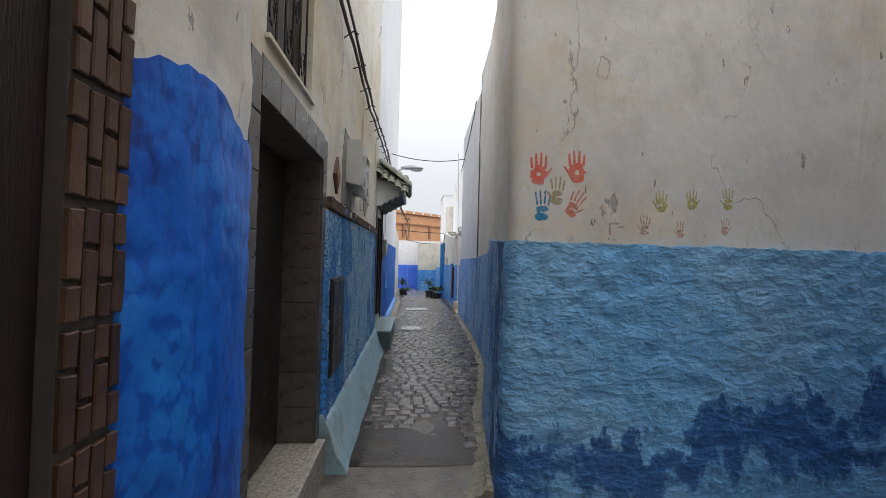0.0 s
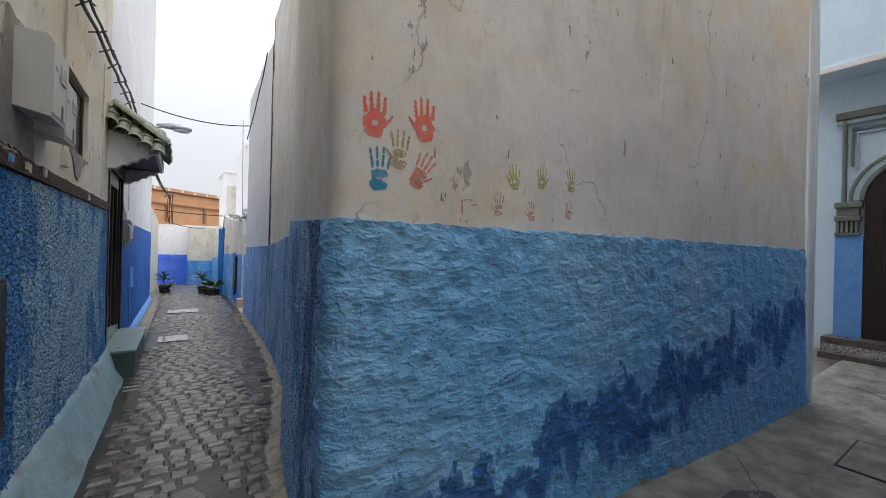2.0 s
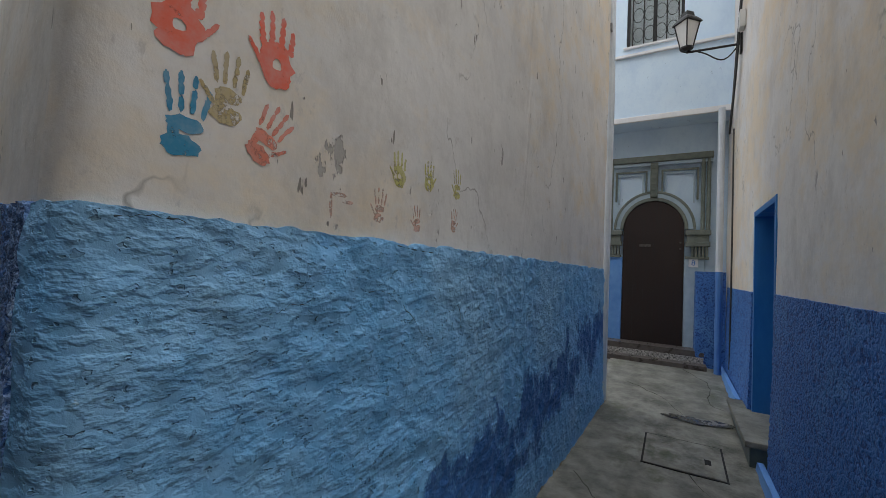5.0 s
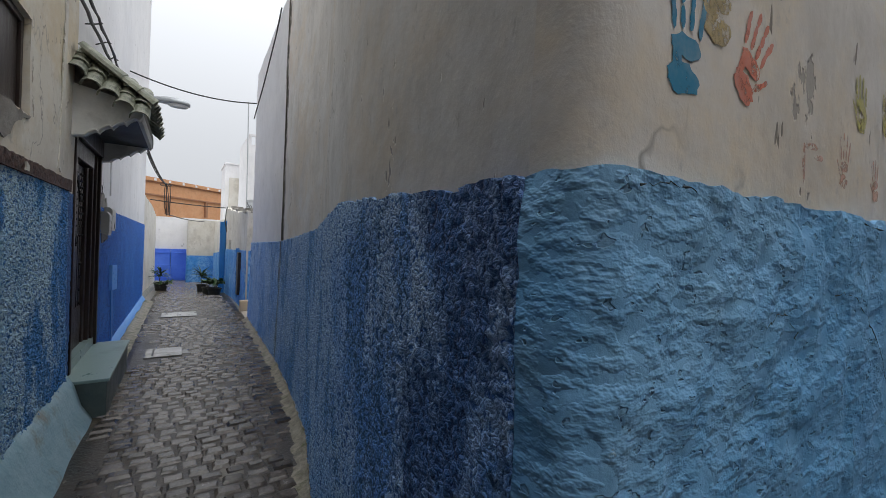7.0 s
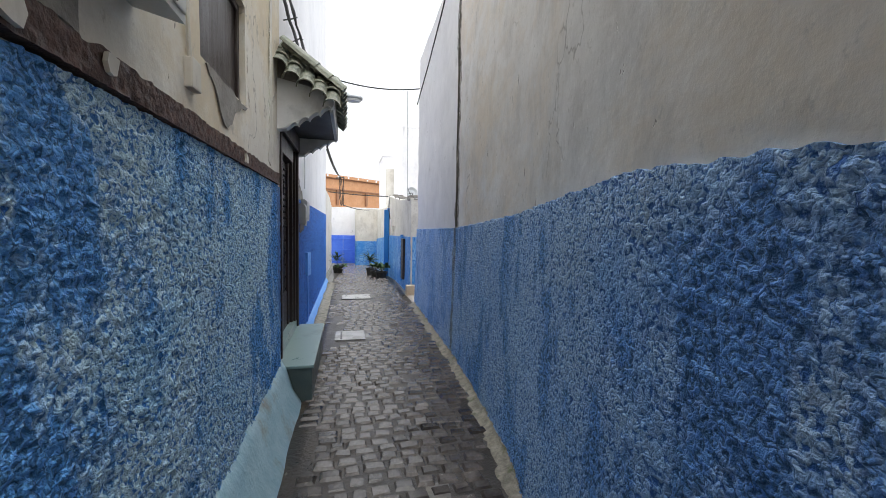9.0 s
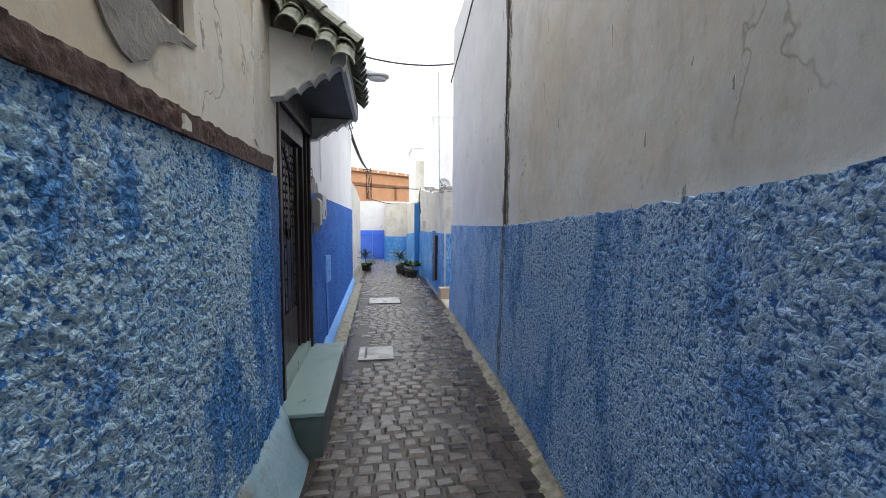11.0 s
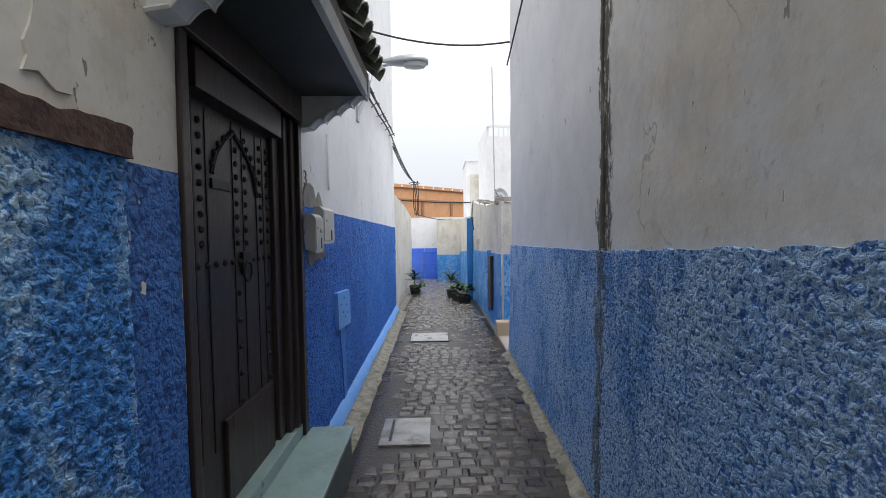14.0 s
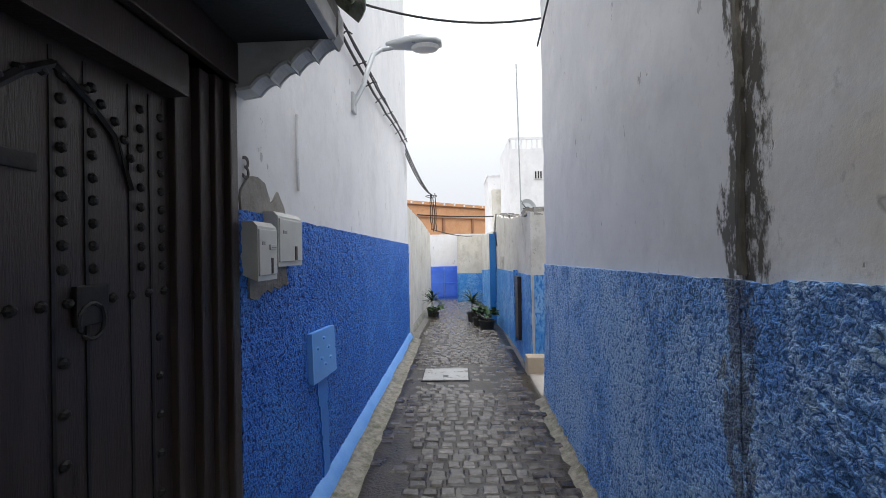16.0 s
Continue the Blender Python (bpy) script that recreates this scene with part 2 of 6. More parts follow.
def hand_dado_material():
    """Pale blue trowelled paint with a deep-blue repainted foot whose ragged top rises along the wall."""
    m, nt, b = base("pale_blue_trowelled_paint", 0.58)
    waves = tex(nt, 9.0, 2, 0.4, (0.7, 0.7, 1.2))
    ridge = ramp(nt, tex(nt, 34.0, 3, 0.5, (0.75, 0.75, 1.2)), [(0.42, (0, 0, 0)), (0.72, (1, 1, 1))])
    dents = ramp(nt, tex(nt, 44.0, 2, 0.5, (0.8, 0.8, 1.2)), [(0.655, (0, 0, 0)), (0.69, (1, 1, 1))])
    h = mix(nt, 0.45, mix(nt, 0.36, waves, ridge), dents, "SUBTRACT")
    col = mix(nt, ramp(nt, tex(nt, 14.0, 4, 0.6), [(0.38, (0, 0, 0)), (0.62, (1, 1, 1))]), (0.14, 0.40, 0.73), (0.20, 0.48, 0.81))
    # each dent's shade is painted in as a dark blue, on the bump's mask
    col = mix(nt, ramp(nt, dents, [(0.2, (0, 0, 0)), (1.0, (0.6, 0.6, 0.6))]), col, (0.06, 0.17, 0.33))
    n1 = tex(nt, 1.1, 5, 0.6)
    col = mix(nt, ramp(nt, n1, [(0.45, (0, 0, 0)), (0.62, (0.6, 0.6, 0.6))]), col, (0.29, 0.52, 0.74))
    flakes = ramp(nt, tex(nt, 27, 5, 0.72), [(0.70, (0, 0, 0)), (0.73, (0.7, 0.7, 0.7))])
    col = mix(nt, flakes, col, (0.42, 0.60, 0.74))
    sep = nt.nodes.new("ShaderNodeSeparateXYZ")
    nt.links.new(nt.nodes.new("ShaderNodeTexCoord").outputs["Object"], sep.inputs[0])
    edge = nt.nodes.new("ShaderNodeMath")
    edge.operation = "MULTIPLY_ADD"
    edge.inputs[1].default_value, edge.inputs[2].default_value = -0.17, -0.08
    nt.links.new(sep.outputs["X"], edge.inputs[0])
    add = nt.nodes.new("ShaderNodeMath")
    nt.links.new(edge.outputs[0], add.inputs[0]), nt.links.new(sep.outputs["Z"], add.inputs[1])
    ragged = tex(nt, 3.2, 7, 0.72, (1, 1, 0.55))
    rg = nt.nodes.new("ShaderNodeMath")
    rg.operation = "MULTIPLY_ADD"
    rg.inputs[1].default_value, rg.inputs[2].default_value = -1.5, 1.08
    nt.links.new(ragged, rg.inputs[0])
    total = nt.nodes.new("ShaderNodeMath")
    nt.links.new(add.outputs[0], total.inputs[0]), nt.links.new(rg.outputs[0], total.inputs[1])
    mask = ramp(nt, total.outputs[0], [(0.10, (0.1, 0.1, 0.1)), (0.20, (0.92, 0.92, 0.92)), (0.44, (0.92, 0.92, 0.92)), (0.50, (0, 0, 0))])
    patchy = ramp(nt, tex(nt, 4.3, 6, 0.7), [(0.34, (0.15, 0.15, 0.15)), (0.44, (1, 1, 1))])
    col = mix(nt, mix(nt, 1.0, mask, patchy, "MULTIPLY"), col, (0.022, 0.11, 0.35))
    bare = ramp(nt, tex(nt, 5.5, 6, 0.75), [(0.70, (0, 0, 0)), (0.73, (0.8, 0.8, 0.8))])
    low = ramp(nt, add.outputs[0], [(0.0, (1, 1, 1)), (0.35, (0, 0, 0))])
    col = mix(nt, mix(nt, 1.0, bare, low, "MULTIPLY"), col, (0.36, 0.33, 0.28))
    nt.links.new(col, b.inputs["Base Color"])
    bump(nt, b, mix(nt, 0.07, h, tex(nt, 110, 3, 0.6)), 1.0, 0.016)
    return m


def joint_stain(m, strength, width):
    """Rotted black render along the joint between two houses."""
    nt = m.node_tree
    b = nt.nodes["Principled BSDF"]
    src = b.inputs["Base Color"].links[0].from_socket
    sep = nt.nodes.new("ShaderNodeSeparateXYZ")
    nt.links.new(nt.nodes.new("ShaderNodeTexCoord").outputs["Object"], sep.inputs[0])
    steps = [("MULTIPLY_ADD", 0.42, -6.81, tex(nt, 3.2, 7, 0.75, (1, 1, 0.45))), ("ADD", None, None, sep.outputs["Y"]), ("ABSOLUTE", None, None, None), ("DIVIDE", width, None, None)]
    last = None
    for how, v1, v2, extra in steps:
        n = nt.nodes.new("ShaderNodeMath")
        n.operation = how
        if last is not None:
            nt.links.new(last, n.inputs[0])
            if extra is not None:
                nt.links.new(extra, n.inputs[1])
        else:
            nt.links.new(extra, n.inputs[0])
        if v1 is not None:
            n.inputs[1].default_value = v1
        if v2 is not None:
            n.inputs[2].default_value = v2
        last = n.outputs[0]
    mask = ramp(nt, last, [(0.45, (strength,) * 3), (0.62, (0, 0, 0))])
    flecks = ramp(nt, tex(nt, 24, 5, 0.7, (1, 1, 0.4)), [(0.40, (0.1, 0.1, 0.1)), (0.48, (1, 1, 1))])
    col = mix(nt, mix(nt, 1.0, mask, flecks, "MULTIPLY"), src, (0.075, 0.065, 0.05))
    nt.links.new(col, b.inputs["Base Color"])
    return m


joint_stain(ALLEY_PLASTER, 0.95, 0.16)
joint_stain(ALLEY_DADO, 0.7, 0.09)
WHITE_JOINT = joint_stain(WHITE.copy(), 0.9, 0.10)
HAND_DADO = hand_dado_material()
CONCRETE = simple("worn_wet_concrete", (0.075, 0.064, 0.053), (0.20, 0.183, 0.158), 6.0, 0.42, 0, 1.0, 36, (1, 1, 1), (0.085, 0.065, 0.042))
PALE_CONCRETE = simple("pale_concrete", (0.10, 0.098, 0.082), (0.28, 0.275, 0.238), 5.0, 0.62, 0, 1.0, 28, (1, 1, 1), (0.105, 0.11, 0.075))
COBBLE = simple("wet_granite_setts", (0.055, 0.045, 0.040), (0.155, 0.134, 0.119), 13.0, 0.18, 0, 0.4, 55, (1, 1, 1), None, 0.55)
RUBBLE = simple("mossy_mortar", (0.15, 0.135, 0.105), (0.34, 0.31, 0.25), 19, 0.85, 0, 1.0, 50, (1, 1, 1), (0.085, 0.105, 0.04))
DARK_TILE = simple("brown_stone_tile", (0.075, 0.062, 0.055), (0.13, 0.11, 0.10), 10, 0.35, 0, 0.15, 40, (1, 1, 1), None, 0.3)
GROUT = simple("grey_grout", (0.17, 0.155, 0.14), (0.12, 0.11, 0.10), 20, 0.9)
DARK_GROUT = simple("dark_brown_grout", (0.06, 0.05, 0.045), (0.09, 0.075, 0.066), 20, 0.9)
TERRAZZO = simple("terrazzo", (0.42, 0.38, 0.32), (0.18, 0.16, 0.14), 55, 0.5, 0, 0.2)
DARK_METAL = simple("dark_brown_painted_metal", (0.022, 0.015, 0.012), (0.036, 0.026, 0.022), 6, 0.42, 0.3, 0.15)
STUD = simple("dull_stud", (0.10, 0.09, 0.08), (0.16, 0.15, 0.14), 30, 0.4, 0.7, 0.1)
BLACK_WOOD = simple("dark_brown_varnished_wood", (0.026, 0.017, 0.015), (0.049, 0.034, 0.029), 5, 0.42, 0, 0.3, 50, (1, 6, 0.4))
DOOR_WOOD = simple("carved_brown_wood", (0.012, 0.006, 0.005), (0.026, 0.012, 0.009), 7, 0.62, 0, 0.3, 50, (1, 5, 0.4))
IRON = simple("black_iron", (0.02, 0.02, 0.022), (0.045, 0.042, 0.04), 20, 0.5, 0.6, 0.2)
BRICK_TILE = simple("red_brick_tile", (0.085, 0.040, 0.027), (0.15, 0.082, 0.055), 9, 0.45, 0, 0.4, 40, (1, 1, 1), None, 0.45)
STRIP_TILE = simple("crumbled_brown_tile", (0.060, 0.030, 0.023), (0.155, 0.085, 0.066), 30, 0.65, 0, 1.0, 60, (1, 1, 1), (0.21, 0.13, 0.10), 0.3)
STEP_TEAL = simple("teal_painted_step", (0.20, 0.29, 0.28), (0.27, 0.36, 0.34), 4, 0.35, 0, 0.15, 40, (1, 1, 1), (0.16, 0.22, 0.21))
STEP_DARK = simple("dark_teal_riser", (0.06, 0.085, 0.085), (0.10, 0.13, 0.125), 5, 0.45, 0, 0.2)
ROOF_TILE = simple("mossy_green_roof_tile", (0.20, 0.22, 0.16), (0.36, 0.37, 0.30), 14, 0.6, 0, 0.6, 50, (1, 1, 1), (0.06, 0.07, 0.045), 0.35)
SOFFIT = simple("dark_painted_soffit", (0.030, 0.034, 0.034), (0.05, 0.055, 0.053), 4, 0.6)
BRACKET = simple("grey_white_bracket", (0.62, 0.62, 0.60), (0.72, 0.72, 0.70), 6, 0.7, 0, 0.2, 40, (1, 1, 1), (0.48, 0.48, 0.46))
PLASTIC = simple("pale_grey_plastic", (0.50, 0.50, 0.47), (0.58, 0.58, 0.55), 6, 0.5, 0, 0.05)
LABEL_GREY = simple("dark_label", (0.20, 0.21, 0.22), (0.28, 0.29, 0.30), 30, 0.4, 0, 0)
BARE = simple("bare_grey_render", (0.22, 0.205, 0.185), (0.33, 0.31, 0.28), 12, 0.9, 0, 0.9, 40)
DARK_STAIN = simple("black_rotted_render", (0.06, 0.055, 0.045), (0.13, 0.12, 0.095), 18, 0.95, 0, 0.9, 40, (1, 1, 0.4), (0.25, 0.23, 0.20))
CABLE = simple("black_cable", (0.02, 0.02, 0.02), (0.05, 0.048, 0.045), 30, 0.6, 0, 0.1)
LAMP_GREY = simple("grey_lamp_metal", (0.42, 0.44, 0.45), (0.50, 0.52, 0.53), 6, 0.4, 0.4, 0.1)
LAMP_GLASS = simple("milky_lamp_glass", (0.62, 0.62, 0.60), (0.70, 0.70, 0.68), 6, 0.2, 0, 0)
ORANGE = plaster("orange_ochre_wall", (0.58, 0.29, 0.14), (0.64, 0.35, 0.19), (0.46, 0.24, 0.13), 0.0)
OCHRE_DARK = simple("brown_ochre_band", (0.30, 0.15, 0.085), (0.36, 0.19, 0.11), 3, 0.8)
BLUE_DOOR = simple("glossy_blue_door_paint", (0.02, 0.16, 0.46), (0.035, 0.22, 0.55), 5, 0.42, 0, 0.2, 40, (1, 1, 0.3))
GREEN_STONE = simple("grey_green_carved_stone", (0.13, 0.15, 0.13), (0.20, 0.22, 0.19), 10, 0.7, 0, 0.6, 40)
LIGHT_STONE = simple("pale_blue_grey_moulding", (0.34, 0.44, 0.52), (0.42, 0.52, 0.59), 8, 0.6, 0, 0.2)
POT = simple("dark_plastic_pot", (0.025, 0.028, 0.025), (0.05, 0.05, 0.045), 10, 0.5)
SOIL = simple("potting_soil", (0.03, 0.02, 0.012), (0.06, 0.04, 0.025), 40, 0.95)
LEAF = simple("green_leaf", (0.035, 0.085, 0.02), (0.06, 0.12, 0.035), 9, 0.45, 0, 0.1, 40, (1, 1, 1), None, 0.4)
STEM = simple("brown_stem", (0.06, 0.045, 0.03), (0.10, 0.08, 0.05), 20, 0.8)
SIGN_WHITE = simple("enamel_white", (0.70, 0.71, 0.72), (0.76, 0.76, 0.77), 8, 0.3, 0, 0)
PIPE = simple("white_plastic_pipe", (0.55, 0.60, 0.66), (0.66, 0.70, 0.75), 5, 0.5, 0, 0.1)
PIPE_BLUE = simple("blue_painted_pipe", (0.06, 0.18, 0.48), (0.08, 0.22, 0.54), 5, 0.5, 0, 0.1)
MOSAIC = simple("black_white_mosaic", (0.05, 0.05, 0.05), (0.60, 0.58, 0.54), 42, 0.4, 0, 0.2)


def paint_of(name, colour, cover=0.5):
    """Thin dry hand-print paint, broken by flecks in which the plaster shows."""
    m, nt, b = base(name, 0.75)
    n = tex(nt, 60, 5, 0.75)
    n2 = tex(nt, 14, 4, 0.7)
    col = mix(nt, ramp(nt, n2, [(0.4, (0, 0, 0)), (0.65, (1, 1, 1))]), colour, tuple(0.7 * c + 0.16 for c in colour))
    nt.links.new(col, b.inputs["Base Color"])
    nt.links.new(ramp(nt, mix(nt, 0.45, n, n2), [(cover - 0.10, (0, 0, 0)), (cover, (1, 1, 1))]), b.inputs["Alpha"])
    return m


RED_PRINT = paint_of("red_print_paint", (0.78, 0.15, 0.09), 0.42)
BLUE_PRINT = paint_of("blue_print_paint", (0.03, 0.24, 0.42), 0.43)
OCHRE_PRINT = paint_of("ochre_print_paint", (0.46, 0.36, 0.17), 0.50)
PINK_PRINT = paint_of("salmon_print_paint", (0.68, 0.22, 0.15), 0.47)
YELLOW_PRINT = paint_of("yellow_green_print_paint", (0.52, 0.48, 0.16), 0.50)
FAINT_PRINT = paint_of("faint_salmon_paint", (0.62, 0.36, 0.27), 0.54)

WATER, wnt, wb = base("rain_puddle", 0.04)
wb.inputs["Base Color"].default_value = (0.05, 0.047, 0.042, 1)

GLASS, gnt, gb = base("window_glass", 0.05)
gb.inputs["Base Color"].default_value, gb.inputs["Transmission Weight"].default_value = (0.8, 0.85, 0.85, 1), 1.0


# ---- mesh helpers ----
def link(name, bm, material, parent=None, label=""):
    me = bpy.data.meshes.new(name)
    bm.to_mesh(me)
    bm.free()
    me.materials.append(material)
    ob = new(name, me)
    ob.parent = parent
    if label:
        ob["label"] = label
    return ob


def part(name, bm, material, parent, label=""):
    return link(name, bm, material, parent, label)


def empty(name, at, label, category, group="", kind=""):
    ob = new(name)
    ob.location = at
    ob.empty_display_size = 0.1
    return tagged(ob, label, category, group, kind)


def box(x0, x1, y0, y1, z0, z1, bevel=0.0, bm=None, wobble=0.0):
    bm = bm or bmesh.new()
    vs = [bm.verts.new((x, y, z)) for x in (x0, x1) for y in (y0, y1) for z in (z0, z1)]
    if wobble:
        for v in vs:
            v.co += Vector([random.uniform(-wobble, wobble) for _ in range(3)])
    fs = [bm.faces.new([vs[i] for i in f]) for f in ((0, 1, 3, 2), (4, 6, 7, 5), (0, 4, 5, 1), (2, 3, 7, 6), (0, 2, 6, 4), (1, 5, 7, 3))]
    if bevel:
        es = {e for f in fs for e in f.edges}
        bmesh.ops.bevel(bm, geom=list(es), offset=bevel, segments=2, affect="EDGES", profile=0.6)
    return bm


def tube(points, radius, sides=8, bm=None, taper=1.0):
    """A round bar along points."""
    bm = bm or bmesh.new()
    pts = [Vector(p) for p in points]
    rings = []
    for i, p in enumerate(pts):
        d = (pts[min(i + 1, len(pts) - 1)] - pts[max(i - 1, 0)]).normalized()
        side = d.orthogonal().normalized() if abs(d.z) > 0.9 else d.cross(Vector((0, 0, 1))).normalized()
        up = d.cross(side)
        r = radius * (1 + (taper - 1) * i / max(len(pts) - 1, 1))
        rings.append([bm.verts.new(p + r * (math.cos(a) * side + math.sin(a) * up)) for a in (2 * math.pi * k / sides for k in range(sides))])
    for a, b in zip(rings, rings[1:]):
        for k in range(sides):
            bm.faces.new((a[k], a[(k + 1) % sides], b[(k + 1) % sides], b[k]))
    bm.faces.new(rings[0][::-1]), bm.faces.new(rings[-1])
    return bm


def lathe(profile, sides=20, at=(0, 0, 0), bm=None):
    """A turned shape from (radius, height) pairs."""
    bm = bm or bmesh.new()
    rings = [[bm.verts.new((at[0] + r * math.cos(2 * math.pi * k / sides), at[1] + r * math.sin(2 * math.pi * k / sides), at[2] + z)) for k in range(sides)] for r, z in profile]
    for a, b in zip(rings, rings[1:]):
        for k in range(sides):
            bm.faces.new((a[k], a[(k + 1) % sides], b[(k + 1) % sides], b[k]))
    bm.faces.new(rings[0][::-1]), bm.faces.new(rings[-1])
    return bm


def slab(outline, depth, to_world, bm=None):
    """A flat outline (u, v) with thickness; to_world(u, v, w) places it, w runs through the thickness."""
    bm = bm or bmesh.new()
    a = [bm.verts.new(to_world(u, v, 0)) for u, v in outline]
    b = [bm.verts.new(to_world(u, v, depth)) for u, v in outline]
    bm.faces.new(a[::-1]), bm.faces.new(b)
    for i in range(len(a)):
        j = (i + 1) % len(a)
        bm.faces.new((a[i], a[j], b[j], b[i]))
    bmesh.ops.recalc_face_normals(bm, faces=bm.faces)
    return bm


def smooth(ob):
    for p in ob.data.polygons:
        p.use_smooth = True
    return ob


def uneven(p, amp, freq, seed=0.0):
    v = Vector((p[0] * freq + seed, p[1] * freq, p[2] * freq))
    return amp * (noise.noise(v) + 0.5 * noise.noise(v * 2.1) + 0.35 * noise.noise(v * 4.3))


def roughcast(p, amp, freq, seed=0.0):
    """Thrown plaster: rounded lumps with creases between them."""
    v = Vector((p[0] * freq + seed, p[1] * freq, p[2] * freq))
    lump = noise.voronoi(v + 0.35 * Vector((noise.noise(v * 0.7), noise.noise(v * 0.7 + Vector((9, 0, 0))), noise.noise(v * 0.7 + Vector((0, 9, 0))))))[0][0]
    patch = 0.65 + 0.7 * noise.noise(v * 0.13)
    return amp * (patch * (0.9 - 1.5 * lump) + 0.55 * noise.noise(v * 1.9))


def resample(path, step):
    pts = [Vector((*p, 0)) for p in path]
    out = [pts[0]]
    for a, b in zip(pts, pts[1:]):
        n = max(1, round((b - a).length / step))
        out += [a.lerp(b, (i + 1) / n) for i in range(n)]
    return out


def skin(path, z0, z1, thick, step, amp, freq, off=0.0, batter=0.0, ragged=0.0, vstep=None, seed=0.0, shape=uneven):
    """A wall along a plan path (the face is on its left-hand side): an uneven face, with its back, top and ends.
    z0, z1: numbers or functions of the distance along the path."""
    bm = bmesh.new()
    pts = resample(path, step)
    dist = [0.0]
    for a, b in zip(pts, pts[1:]):
        dist.append(dist[-1] + (b - a).length)
    zlo = z0 if callable(z0) else (lambda s: z0)
    zhi = z1 if callable(z1) else (lambda s: z1)
    rows = max(1, round(max(zhi(s) - zlo(s) for s in dist) / (vstep or step)))
    front, back = [], []
    for i, p in enumerate(pts):
        d = (pts[min(i + 1, len(pts) - 1)] - pts[max(i - 1, 0)]).normalized()
        n = Vector((-d.y, d.x, 0))
        lo, hi = zlo(dist[i]), zhi(dist[i])
        if ragged:
            hi += ragged * (noise.noise(Vector((dist[i] * 7, seed, 0))) + 0.7 * noise.noise(Vector((dist[i] * 23, seed, 3))))
        col = []
        for j in range(rows + 1):
            f = j / rows
            q = p + Vector((0, 0, lo + (hi - lo) * f))
            col.append(bm.verts.new(q + n * (off + batter * (1 - f) ** 2 + (shape(q, amp, freq, seed) if amp else 0))))
        front.append(col)
        back.append([bm.verts.new(p + n * (off - thick) + Vector((0, 0, z))) for z in (lo, hi)])
    for i in range(len(pts) - 1):
        for j in range(rows):
            bm.faces.new((front[i][j], front[i + 1][j], front[i + 1][j + 1], front[i][j + 1])).smooth = True
        bm.faces.new((back[i][0], back[i][1], back[i + 1][1], back[i + 1][0]))
        bm.faces.new((front[i][-1], front[i + 1][-1], back[i + 1][1], back[i][1]))
        bm.faces.new((front[i + 1][0], front[i][0], back[i][0], back[i + 1][0]))
    for i, flip in ((0, 1), (len(pts) - 1, 0)):
        loop = [*front[i], back[i][1], back[i][0]]
        bm.faces.new(loop[::-1] if flip else loop)
    bmesh.ops.recalc_face_normals(bm, faces=bm.faces)
    for e in bm.edges:
        if not all(f.smooth for f in e.link_faces):
            e.smooth = False
    return bm


def structure(name, bm, material, label, category="wall"):
    return tagged(link(name, bm, material), label, category, kind="structure")


def lerp_of(knots):
    """A function of distance that goes straight from knot to knot."""
    def f(s):
        for (a, va), (b, vb) in zip(knots, knots[1:]):
            if s <= b:
                return va + (vb - va) * max(0.0, s - a) / (b - a)
        return knots[-1][1]
    return f


# ---- ground ----
def ground_z(x, y):
    z = -0.046 * max(0.0, y - 12.5)
    z = max(z, -0.6)
    if y < 3.5:
        z += 0.05 * min(max(0.0, x - 3.4), 3.6)
    return z


def grid_ground():
    xs = [-300, -60, -12, -3, -1.6] + [-1.0 + 0.125 * i for i in range(73)] + [9, 12, 30, 80, 300]
    ys = [-300, -60, -12, -5] + [-3.0 + 0.125 * i for i in range(201)] + [23, 26, 32, 60, 120, 300]
    verts, faces = [], []
    for y in ys:
        for x in xs:
            near = -1.1 < x < 8.2 and -3.2 < y < 22.2
            z = ground_z(min(max(x, -2), 9), min(max(y, -3), 22)) + (0.008 * noise.noise(Vector((x * 1.7, y * 1.7, 0))) + 0.004 * noise.noise(Vector((x * 6, y * 6, 5))) if near else 0)
            verts.append((x, y, z))
    w = len(xs)
    for j in range(len(ys) - 1):
        for i in range(w - 1):
            faces.append((j * w + i, j * w + i + 1, (j + 1) * w + i + 1, (j + 1) * w + i))
    me = bpy.data.meshes.new("ground")
    me.from_pydata(verts, [], faces)
    me.materials.append(CONCRETE)
    ob = tagged(new("ground", me), "worn wet grey concrete and dirt of the alley", "ground", kind="structure")
    return smooth(ob)


ground = grid_ground()

# pale concrete of the side alley
def strip_floor(name, x0, x1, y0, y1, lift, material, label, step=0.1, amp=0.004):
    bm = bmesh.new()
    nx, ny = max(1, round((x1 - x0) / step)), max(1, round((y1 - y0) / step))
    rows = []
    for j in range(ny + 1):
        row = []
        for i in range(nx + 1):
            x, y = x0 + (x1 - x0) * i / nx, y0 + (y1 - y0) * j / ny
            row.append(bm.verts.new((x, y, ground_z(x, y) + lift + amp * noise.noise(Vector((x * 3, y * 3, 1))))))
        rows.append(row)
    for a, b in zip(rows, rows[1:]):
        for i in range(nx):
            bm.faces.new((a[i], a[i + 1], b[i + 1], b[i])).smooth = True
    ret = bmesh.ops.extrude_face_region(bm, geom=list(bm.faces))
    for v in ret["geom"]:
        if isinstance(v, bmesh.types.BMVert):
            v.co.z -= 0.03
    bmesh.ops.recalc_face_normals(bm, faces=bm.faces)
    return tagged(link(name, bm, material), label, "paving", kind="structure")


strip_floor("pavement", 0.75, 7.3, 0.30, 2.02, 0.016, PALE_CONCRETE, "rough pale concrete paving of the side alley")

